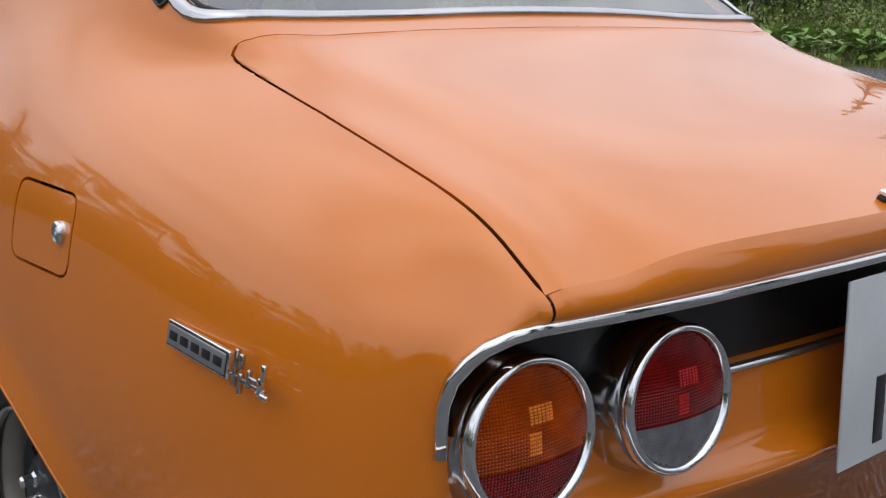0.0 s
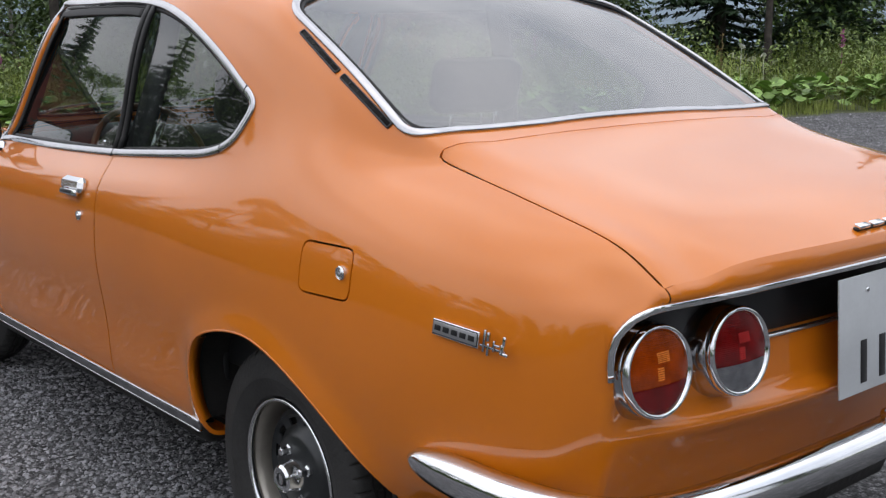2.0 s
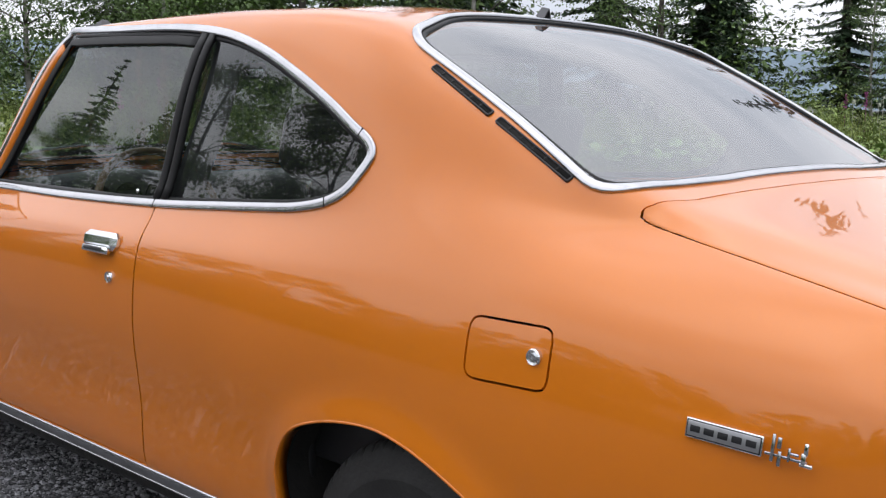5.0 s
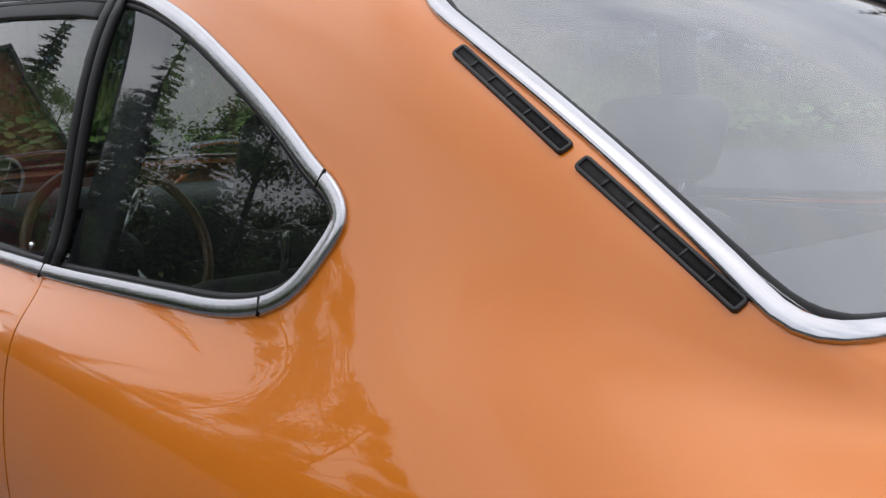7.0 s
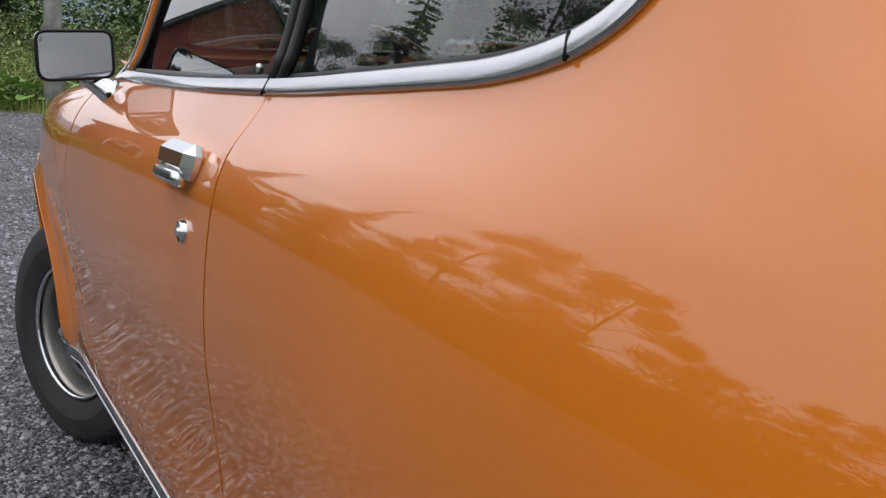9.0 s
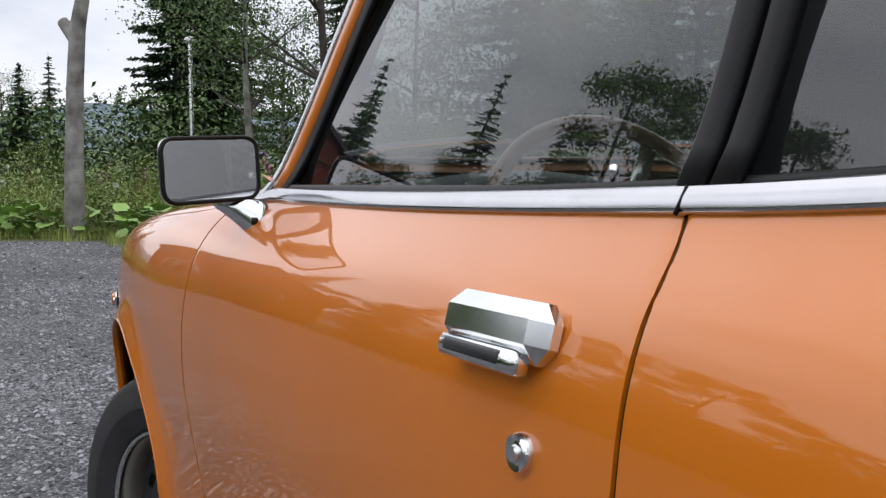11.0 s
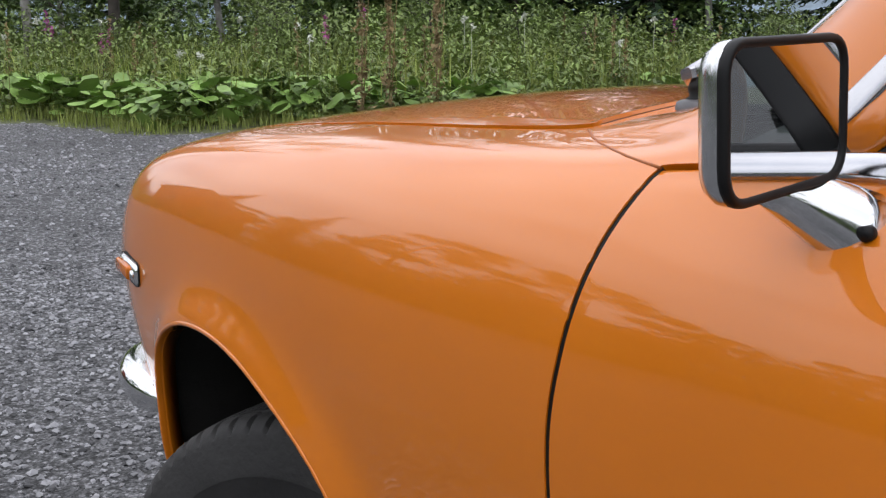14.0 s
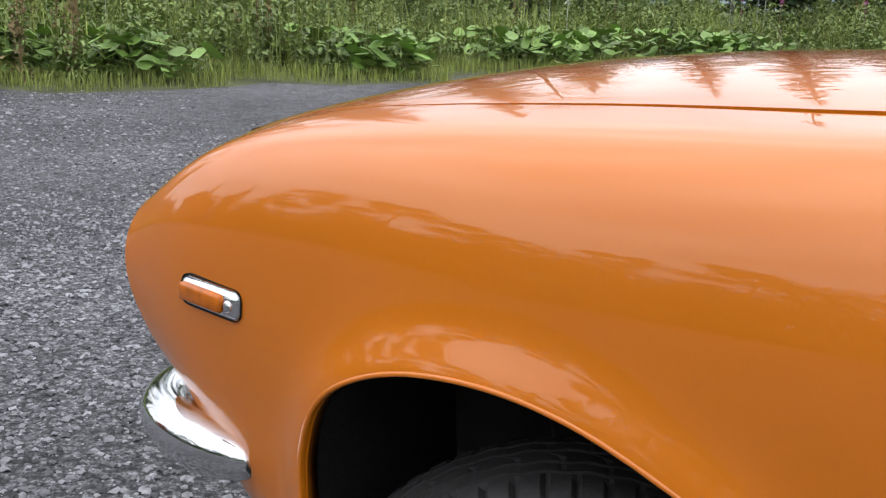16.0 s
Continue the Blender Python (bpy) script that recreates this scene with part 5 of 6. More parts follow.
# ---------------------------------------------------------------- cabin
for sgn in (-1, 1):
    part("door_card", boxed(-1.07, sgn * .682, .65, 1.48, .02, .52, .006), VINYL, car, "black vinyl inner door trim")
part("cabin_floor", boxed(-1.05, 0, .34, 1.75, 1.38, .04), VINYL, car)
part("bulkhead", boxed(-1.97, 0, .62, .04, 1.34, .60), VINYL, car)
bm = bmesh.new()
rows = []
for y in np.linspace(-.66, .66, 30):
    hood_b = .03 * math.exp(-((y + .36) / .2) ** 2)
    rows.append([bm.verts.new(p) for p in ((-1.96, y, .925), (-1.80, y, .935 + hood_b * .5), (-1.66, y, .938 + hood_b), (-1.60, y, .925 + hood_b), (-1.585, y, .90), (-1.60, y, .78), (-1.66, y, .66), (-1.90, y, .62))])
for a, b in zip(rows, rows[1:]):
    for i in range(7):
        bm.faces.new((a[i], b[i], b[i + 1], a[i + 1]))
bmesh.ops.recalc_face_normals(bm, faces=bm.faces)
part("dashboard", bm, DASHTOP, car, "dark padded dashboard")
for y in (-.46, -.36, -.26):
    b = lathe([(.046, .012), (.042, .016), (.040, .006), (.0001, .005)], 24, "x")
    bmesh.ops.translate(b, vec=(-1.592, y, .885), verts=b.verts)
    part("instrument", b, BLACKGLOSS, car)
wheel_m = Matrix.Translation((-1.40, -.36, .855)) @ pose(0, 0, 0, 0, 65, 0)
ring = [wheel_m @ Vector((.19 * math.cos(a), .19 * math.sin(a), 0)) for a in np.linspace(0, 2 * math.pi, 48, endpoint=False)]
steering = part("steering_wheel", sweep(ring, [(.011 * math.cos(a), .011 * math.sin(a)) for a in np.linspace(0, 2 * math.pi, 10, endpoint=False)], wheel_m.to_3x3() @ Vector((0, 0, 1)), closed=True), WOOD, car, "thin wood-rimmed steering wheel")
for a in (0.5, 2.64, 4.71):
    part("spoke", sweep([wheel_m @ Vector((.02 * math.cos(a), .02 * math.sin(a), -.02)), wheel_m @ Vector((.185 * math.cos(a), .185 * math.sin(a), 0))], [(-.012, -.002), (.012, -.002), (.012, .002), (-.012, .002)], wheel_m.to_3x3() @ Vector((0, 0, 1))), STEEL, steering)
b = lathe([(.05, -.03), (.048, .0), (.03, .012), (.0001, .014)], 24, "z")
bmesh.ops.transform(b, matrix=wheel_m, verts=b.verts)
part("horn_pad", b, BLACK, steering)
part("steering_column", tube([(-1.41, -.36, .85), (-1.75, -.36, .70)], .026, 12), BLACK, car)


def front_seat(y):
    seat = part("front_seat", boxed(0, 0, 0, .50, .50, .15, .05, seg=4), VINYL, car, "black vinyl front seat with headrest")
    seat.matrix_basis = Matrix.Translation((-1.02, y, .50)) @ pose(0, 0, 0, 0, 8, 0)
    part("backrest", box(bmesh.new(), 0, 0, 0, .13, .50, .50, .05, Matrix.Translation((.29, 0, .235)) @ pose(0, 0, 0, 0, 14, 0), seg=4), VINYL, seat)
    part("headrest", box(bmesh.new(), 0, 0, 0, .10, .33, .17, .045, Matrix.Translation((.33, 0, .632)) @ pose(0, 0, 0, 0, 8, 0), seg=4), VINYL, seat, "padded headrest")
    for s in (-.09, .09):
        part("headrest_post", tube([(.325, s, .42), (.33, s, .60)], .006, 8), CHROME, seat)
    for s in (-.16, -.08, 0, .08, .16):
        part("piping", box(bmesh.new(), 0, 0, 0, .012, .010, .40, .004, Matrix.Translation((.224, s, .235)) @ pose(0, 0, 0, 0, 14, 0)), VINYL, seat)


front_seat(-.36)
front_seat(.36)
part("rear_bench", box(bmesh.new(), -.38, 0, .52, .50, 1.18, .16, .05, seg=4), VINYL, car, "black vinyl rear bench")
part("rear_backrest", box(bmesh.new(), 0, 0, 0, .12, 1.18, .56, .05, Matrix.Translation((-.06, 0, .72)) @ pose(0, 0, 0, 0, 20, 0), seg=4), VINYL, car)
part("parcel_shelf", boxed(.14, 0, .985, .38, 1.14, .02, .006), VINYL, car, "black parcel shelf")
part("inner_quarter", boxed(-.40, .665, .70, .75, .02, .48, .006), VINYL, car)
part("inner_quarter", boxed(-.40, -.665, .70, .75, .02, .48, .006), VINYL, car)
rv = part("rear_view_mirror", boxed(-1.52, 0, 1.27, .022, .20, .055, .012), BLACK, car, "black interior mirror")
part("mirror_face", boxed(-1.508, 0, 1.27, .003, .185, .045, .004), MIRROR, rv)
part("mirror_stalk", tube([(-1.52, 0, 1.29), (-1.48, 0, 1.345)], .006, 8), STEEL, rv)
for sgn in (-1, 1):
    part("belt_pillar", sweep([Vector((-.80, sgn * .672, .93)), Vector((-.755, sgn * .615, 1.13)), Vector((-.735, sgn * .562, 1.325))], [(-.045, -.008), (.045, -.008), (.045, .008), (-.045, .008)], Vector((0, -sgn, .2))), LINING, car, "dark inner door pillar")
    bm = sweep([Vector((x, sgn * (side_w(x, .915) - .030), .906)) for x in np.linspace(-1.84, -.22, 24)], [(-.042, -.003), (.042, -.003), (.042, .003), (-.042, .003)], Vector((0, -sgn, 0)))
    part("inner_belt_trim", bm, VINYL, car, "black vinyl trim below the side windows")
    part("window_ledge", sweep([Vector((-1.74, sgn * .674, .925)), Vector((-.9, sgn * .686, .922)), Vector((-.3, sgn * .680, .934))], [(-.02, -.006), (.02, -.006), (.018, .006), (-.018, .006)], Vector((0, 0, 1))), VINYL, car)
    b = lathe([(.0001, .022), (.004, .021), (.005, .016), (.0035, .012), (.0035, -.01)], 12, "z")
    bmesh.ops.translate(b, vec=(-.96, sgn * .688, .942), verts=b.verts)
    part("lock_button", b, CHROME, car)

# ---------------------------------------------------------------- ground


def gravel_material():
    """Packed crushed stone: two sizes of chips with their own greys, dark joints between them, worn lighter patches."""
    m = bpy.data.materials.new("grey_gravel")
    m.use_nodes = True
    n, l = m.node_tree.nodes, m.node_tree.links
    b = n["Principled BSDF"]
    b.inputs["Roughness"].default_value = 0.9
    co = n.new("ShaderNodeTexCoord")

    def rescale(src, lo, hi, to_lo, to_hi):
        r = n.new("ShaderNodeMapRange")
        r.inputs["From Min"].default_value, r.inputs["From Max"].default_value = lo, hi
        r.inputs["To Min"].default_value, r.inputs["To Max"].default_value = to_lo, to_hi
        l.new(src, r.inputs["Value"])
        return r.outputs["Result"]

    def times(x, y):
        q = n.new("ShaderNodeMath")
        q.operation = "MULTIPLY"
        l.new(x, q.inputs[0])
        l.new(y, q.inputs[1])
        return q.outputs[0]

    warp = n.new("ShaderNodeTexNoise")
    warp.inputs["Scale"].default_value, warp.inputs["Detail"].default_value = 40, 2
    l.new(co.outputs["Object"], warp.inputs["Vector"])
    shift = n.new("ShaderNodeVectorMath")
    shift.operation = "SCALE"
    shift.inputs["Scale"].default_value = 0.012
    l.new(warp.outputs["Color"], shift.inputs[0])
    at = n.new("ShaderNodeVectorMath")
    l.new(co.outputs["Object"], at.inputs[0])
    l.new(shift.outputs["Vector"], at.inputs[1])
    tone, height = None, None
    for scale, dark, light in ((56, 0.36, 2.0), (125, 0.5, 1.6)):
        v = n.new("ShaderNodeTexVoronoi")
        v.inputs["Scale"].default_value = scale
        l.new(at.outputs["Vector"], v.inputs["Vector"])
        sep = n.new("ShaderNodeSeparateColor")
        l.new(v.outputs["Color"], sep.inputs["Color"])
        chip = times(rescale(sep.outputs["Red"], 0, 1, dark, light), rescale(v.outputs["Distance"], 0.30, 0.75, 1.1, 0.40))
        tone = chip if tone is None else times(tone, chip)
        h = rescale(v.outputs["Distance"], 0, 0.8, 1, 0)
        height = h if height is None else times(height, h)
    for scale, lo, hi in ((0.45, 0.66, 1.34), (5, 0.74, 1.26)):
        t = n.new("ShaderNodeTexNoise")
        t.inputs["Scale"].default_value, t.inputs["Detail"].default_value = scale, 5
        l.new(co.outputs["Object"], t.inputs["Vector"])
        tone = times(tone, rescale(t.outputs["Fac"], 0.3, 0.7, lo, hi))
    mix = n.new("ShaderNodeMixRGB")
    mix.blend_type = "MULTIPLY"
    mix.inputs["Fac"].default_value = 1.0
    mix.inputs["Color1"].default_value = (0.124, 0.124, 0.128, 1)
    l.new(tone, mix.inputs["Color2"])
    l.new(mix.outputs["Color"], b.inputs["Base Color"])
    bp = n.new("ShaderNodeBump")
    bp.inputs["Strength"].default_value, bp.inputs["Distance"].default_value = 0.9, 0.010
    l.new(height, bp.inputs["Height"])
    l.new(bp.outputs["Normal"], b.inputs["Normal"])
    return m


GRAVEL = gravel_material()
STONE = material("crushed_stone", (0.205, 0.205, 0.213), 0.75, noise_scale=2.0, noise_amt=0.15, island=0.8)
GRASSG = material("grass_green", (0.24, 0.285, 0.06), 0.6, noise_scale=0.7, noise_amt=0.25, island=0.4)
WEEDG = material("weed_green", (0.16, 0.22, 0.055), 0.55, noise_scale=0.6, noise_amt=0.25, island=0.45)
BROADG = material("broad_leaf_green", (0.19, 0.31, 0.065), 0.5, noise_scale=0.9, noise_amt=0.2, island=0.35)
DRY = material("dry_stalk", (0.22, 0.16, 0.07), 0.8, noise_scale=3, noise_amt=0.3, island=0.3)
PINK = material("fireweed_pink", (0.36, 0.08, 0.24), 0.6, noise_scale=3, noise_amt=0.2, island=0.3)
UMBEL = material("white_umbel", (0.55, 0.56, 0.48), 0.7, noise_scale=3, noise_amt=0.1)
SOIL = material("verge_soil", (0.075, 0.085, 0.03), 0.95, noise_scale=2, noise_amt=0.4, bump=0.8, bump_scale=20)
SPRUCEG = material("spruce_needles", (0.030, 0.062, 0.024), 0.6, noise_scale=0.5, noise_amt=0.3, island=0.45)
BIRCHG = material("birch_leaves", (0.085, 0.14, 0.034), 0.55, noise_scale=0.5, noise_amt=0.3, island=0.45)
BARK = material("dark_bark", (0.06, 0.05, 0.042), 0.9, noise_scale=6, noise_amt=0.4, bump=0.6, bump_scale=30)
BIRCHBARK = material("birch_bark", (0.34, 0.325, 0.30), 0.8, noise_scale=4, color2=(0.10, 0.09, 0.08), bump=0.4, bump_scale=30)
rng = np.random.default_rng(7)

bm = bmesh.new()
bmesh.ops.create_grid(bm, x_segments=40, y_segments=40, size=600)
tagged(mesh_object("ground", bm, GRAVEL), "grey crushed gravel parking area", "ground", kind="structure")


def raw_mesh(name, verts, faces, mats, label="", category="", kind="", parent=None, smooth=False):
    me = bpy.data.meshes.new(name)
    me.from_pydata(verts.tolist() if hasattr(verts, "tolist") else verts, [], faces.tolist() if hasattr(faces, "tolist") else faces)
    for m in mats if isinstance(mats, list) else [mats]:
        me.materials.append(m)
    if smooth:
        me.polygons.foreach_set("use_smooth", [True] * len(me.polygons))
    ob = new(name, me)
    if parent is not None:
        ob.parent = parent
    return tagged(ob, label, category, "", kind)


# loose stones, thickest beside the car
def stones(n, xs, ys, rmin, rmax):
    c = np.stack([rng.uniform(*xs, n), rng.uniform(*ys, n)], 1) + rng.normal(0, .22, (n, 2))
    r = rmin + (rmax - rmin) * rng.random(n) ** 2.5
    base = np.array([(1, 0, 0), (-1, 0, 0), (0, 1, 0), (0, -1, 0), (0, 0, 1), (.6, .6, .55), (-.6, .5, .6), (0, -.7, .65)], float)
    v = base[None] * (1 + rng.uniform(-.38, .38, (n, 8, 3))) * r[:, None, None] * np.array((1, 1, .72))
    a = rng.uniform(0, 6.283, n)
    ca, sa = np.cos(a)[:, None], np.sin(a)[:, None]
    x, y = v[..., 0] * ca - v[..., 1] * sa, v[..., 0] * sa + v[..., 1] * ca
    v = np.stack([x + c[:, :1], y + c[:, 1:], v[..., 2] + (r * .12)[:, None]], -1)
    f = np.array([(0, 2, 5), (2, 1, 6), (1, 3, 7), (3, 0, 7), (0, 5, 7), (5, 4, 7), (5, 2, 6), (5, 6, 4), (6, 1, 7), (4, 6, 7)])
    faces = (f[None] + (np.arange(n) * 8)[:, None, None]).reshape(-1, 3)
    return v.reshape(-1, 3), faces


sets = [stones(50000, (-3.2, .9), (-1.55, .0), .003, .0105), stones(19000, (-6.2, -2.8), (-1.0, 2.0), .0035, .014), stones(10000, (-11, -5), (-1.2, 4.5), .006, .018), stones(7000, (-19, -9), (-3, 6), .009, .026), stones(2500, (-8, -1), (9, 15), .010, .022), stones(4500, (.9, 4.0), (-1.2, 4.0), .005, .014)]
vv, ff, o = [], [], 0
for v, f in sets:
    vv.append(v)
    ff.append(f + o)
    o += len(v)
raw_mesh("gravel_stones", np.concatenate(vv), np.concatenate(ff), STONE, "loose crushed grey stones on the gravel", "gravel", "stuff")

# ---------------------------------------------------------------- verge
EDGE = np.array([(-52, -34), (-38, -16), (-27, -6), (-20, .2), (-16.8, 2.0), (-13.3, 3.7), (-11.4, 5.4), (-10.1, 7.2), (-9.3, 9.5), (-8.7, 12.5), (-7.6, 15.6), (-5, 18.5), (0, 21), (10, 24), (26, 26)], float)
seg = np.diff(EDGE, axis=0)
seg_len = np.linalg.norm(seg, axis=1)
cum = np.r_[0, np.cumsum(seg_len)]


def verge_points(n, near, far, lo=36.0, hi=82.0, bias=1.0):
    """Places beyond the gravel's edge, from near to far metres behind it."""
    s = rng.uniform(lo, hi, n)
    i = np.clip(np.searchsorted(cum, s) - 1, 0, len(seg) - 1)
    t = (s - cum[i]) / seg_len[i]
    p = EDGE[i] + seg[i] * t[:, None]
    nrm = np.stack([-seg[i][:, 1], seg[i][:, 0]], 1) / seg_len[i][:, None]
    d = near + (far - near) * rng.random(n) ** bias + .35 * np.sin(s * 1.7) + .2 * np.sin(s * 4.1)
    return p + nrm * d[:, None], d


def verge_z(d):
    return np.clip(d * .045, -.0, .8)


bm = bmesh.new()
rows = []
for s in np.linspace(0, cum[-1], 160):
    i = min(np.searchsorted(cum, s, side="right") - 1, len(seg) - 1)
    p = EDGE[i] + seg[i] * ((s - cum[i]) / seg_len[i])
    nm = np.array((-seg[i][1], seg[i][0])) / seg_len[i]
    row = []
    for d in (-.3, .1, .6, 1.5, 4, 9, 20, 60):
        q = p + nm * (d + (.35 * math.sin(s * 1.7) + .2 * math.sin(s * 4.1)) * (1 if d < 2 else 0))
        row.append(bm.verts.new((q[0], q[1], float(np.clip(d * .045, -.02, .8)) + (.004 if d > 0 else 0))))
    rows.append(row)
for a, b in zip(rows, rows[1:]):
    for i in range(7):
        bm.faces.new((a[i], b[i], b[i + 1], a[i + 1]))
bmesh.ops.recalc_face_normals(bm, faces=bm.faces)
tagged(mesh_object("grass_verge", bm, SOIL), "overgrown grassy verge behind the gravel", "verge", kind="structure")


def blades(n, near, far, h0, h1, width, lean=.35, bias=1.0, lo=36.0, hi=82.0):
    p, d = verge_points(n, near, far, lo, hi, bias)
    h = rng.uniform(h0, h1, n)
    a = rng.uniform(0, 6.283, n)
    k = rng.normal(0, lean, n) * h
    dx, dy = np.cos(a), np.sin(a)
    z = verge_z(d)
    w = width * rng.uniform(.6, 1.3, n)
    b0 = np.stack([p[:, 0] - dy * w / 2, p[:, 1] + dx * w / 2, z], 1)
    b1 = np.stack([p[:, 0] + dy * w / 2, p[:, 1] - dx * w / 2, z], 1)
    m0 = np.stack([p[:, 0] + dx * k * .3 - dy * w * .4, p[:, 1] + dy * k * .3 + dx * w * .4, z + h * .6], 1)
    m1 = np.stack([p[:, 0] + dx * k * .3 + dy * w * .4, p[:, 1] + dy * k * .3 - dx * w * .4, z + h * .6], 1)
    tp = np.stack([p[:, 0] + dx * k, p[:, 1] + dy * k, z + h], 1)
    v = np.stack([b0, b1, m1, m0, tp], 1).reshape(-1, 3)
    o = np.arange(n) * 5
    f = [(i, i + 1, i + 2, i + 3) for i in o.tolist()] + [(i + 3, i + 2, i + 4) for i in o.tolist()]
    return v, f


v, f = blades(30000, .0, 1.5, .05, .26, .010, bias=.9)
raw_mesh("short_grass", v, f, GRASSG, "short green grass along the gravel", "grass", "stuff")
v, f = blades(24000, 1.0, 7, .45, 1.1, .011, lean=.34)
raw_mesh("tall_grass", v, f, GRASSG, "tall unmown green grass", "grass", "stuff")


def leaf_cloud(centres, radii, heights, per, size, droop=.3, shape=1.0):
    """Pointed leaves round upright stems."""
    n = len(centres)
    k = n * per
    c = np.repeat(centres, per, 0)
    r, h = np.repeat(radii, per), np.repeat(heights, per)
    a = rng.uniform(0, 6.283, k)
    t = rng.random(k) ** .8
    rad = r * np.sqrt(rng.random(k)) * (1 - .55 * t * shape)
    L = size * rng.uniform(.6, 1.4, k)
    pos = c + np.stack([np.cos(a) * rad, np.sin(a) * rad, t * h], 1)
    yaw, pit = a + rng.normal(0, .9, k), rng.normal(-droop, .5, k)
    d = np.stack([np.cos(yaw) * np.cos(pit), np.sin(yaw) * np.cos(pit), np.sin(pit)], 1)
    side = np.stack([-np.sin(yaw), np.cos(yaw), rng.normal(0, .4, k)], 1)
    tip, mid = pos + d * L[:, None], pos + d * (L * .45)[:, None] + np.array((0, 0, .12)) * L[:, None]
    wv = side * (L * .24)[:, None]
    v = np.stack([pos, mid + wv, tip, mid - wv], 1).reshape(-1, 3)
    f = (np.arange(k) * 4)[:, None] + np.arange(4)
    return v, f


p, d = verge_points(3300, .7, 6.5)
hts = rng.uniform(.45, 1.3, len(p)) * np.clip(.4 + d * .18, .4, 1.15)
v, f = leaf_cloud(np.stack([p[:, 0], p[:, 1], verge_z(d)], 1), rng.uniform(.10, .26, len(p)), hts, 56, .085)
raw_mesh("weeds", v, f, WEEDG, "dense leafy green weeds", "weeds", "stuff")

# broad round leaves in low patches
p, d = verge_points(5200, .25, 2.2, 40, 72, .8)
keep = np.sin(p[:, 0] * 1.3) + np.sin(p[:, 1] * 1.9 + 1) > -.35
p, d = p[keep], d[keep]
n = len(p)
R, zc = rng.uniform(.06, .14, n), verge_z(d) + rng.uniform(.06, .5, n)
ang = np.linspace(0, 2 * np.pi, 9)[:-1]
tx, ty = rng.normal(0, .35, n), rng.normal(0, .35, n)
lob = 1 - .25 * np.cos(ang) ** 8
rim = np.stack([np.cos(ang) * lob, np.sin(ang) * lob], 1)
x = p[:, :1] + R[:, None] * rim[:, 0]
y = p[:, 1:] + R[:, None] * rim[:, 1]
z = zc[:, None] + R[:, None] * (rim[:, 0] * tx[:, None] + rim[:, 1] * ty[:, None]) + .02
v = np.concatenate([np.stack([x, y, z], -1), np.stack([p[:, 0], p[:, 1], zc], 1)[:, None]], 1).reshape(-1, 3)
f = [(i * 9 + 8, i * 9 + k, i * 9 + (k + 1) % 8) for i in range(n) for k in range(8)]
raw_mesh("broad_leaves", v, f, BROADG, "low patches of broad round green leaves", "plants", "stuff")


def plant_heads(n, near, far, h0, h1, mat, name, label, size, count, spread, lo=38, hi=76):
    p, d = verge_points(n, near, far, lo, hi)
    vv, ff = [], []
    for (x, y), dd in zip(p, d):
        z0, h = float(verge_z(dd)), rng.uniform(h0, h1)
        for k in range(count):
            t = k / count
            c = np.array((x, y, z0 + h * (1 - spread * (1 - t)))) + rng.normal(0, size * 1.2 * (1.15 - t), 3) * np.array((1, 1, .5))
            a = rng.normal(0, 1, (4, 3)) * size
            o = len(vv)
            vv += [c + q for q in a]
            ff += [(o, o + 1, o + 2), (o, o + 2, o + 3)]
        o = len(vv)
        vv += [np.array((x - .006, y, z0)), np.array((x + .006, y, z0)), np.array((x + .004, y, z0 + h)), np.array((x - .004, y, z0 + h))]
        ff += [(o, o + 1, o + 2, o + 3)]
    raw_mesh(name, np.array(vv), ff, mat, label, "plants", "stuff")


plant_heads(20, 2.0, 5, 1.0, 1.4, PINK, "fireweed", "pink flowering fireweed spikes", .022, 26, .28)
plant_heads(40, 1.0, 4, .8, 1.3, UMBEL, "umbels", "white flower umbels among the weeds", .022, 14, .05)
plant_heads(46, 1.2, 5, .9, 1.4, DRY, "dry_stalks", "rust-brown dry dock stalks", .020, 34, .6)
for (x, y) in ((-11.75, 5.65), (-11.55, 5.9), (-11.25, 6.35)):
    vv, ff = [], []
    for k in range(230):
        t = rng.random()
        c = np.array((0, 0, .1 + 1.75 * t)) + rng.normal(0, .055 * (1.2 - t), 3)
        a = rng.normal(0, 1, (4, 3)) * .022
        o = len(vv)
        vv += [c + q for q in a]
        ff += [(o, o + 1, o + 2), (o, o + 2, o + 3)]
    for (ex, ey) in ((.0, .0), (.12, .05), (-.1, .1)):
        o = len(vv)
        vv += [np.array((-.01, 0, 0)), np.array((.01, 0, 0)), np.array((ex + .005, ey, 1.85)), np.array((ex - .005, ey, 1.85))]
        ff += [(o, o + 1, o + 2, o + 3)]
    ob = raw_mesh("dock_plant", np.array(vv), ff, DRY, "tall brown seeding dock plant at the gravel edge", "plant")
    ob.location = (x, y, .02)


# ---------------------------------------------------------------- trees
def limb(bm, a, b, r0, r1, n=7):
    a, b = Vector(a), Vector(b)
    d = (b - a).normalized()
    u = d.orthogonal().normalized()
    w = d.cross(u)
    ra, rb = [], []
    for i in range(n):
        c, s = math.cos(2 * math.pi * i / n), math.sin(2 * math.pi * i / n)
        ra.append(bm.verts.new(a + (u * c + w * s) * r0))
        rb.append(bm.verts.new(b + (u * c + w * s) * r1))
    for i in range(n):
        bm.faces.new((ra[i], ra[(i + 1) % n], rb[(i + 1) % n], rb[i]))


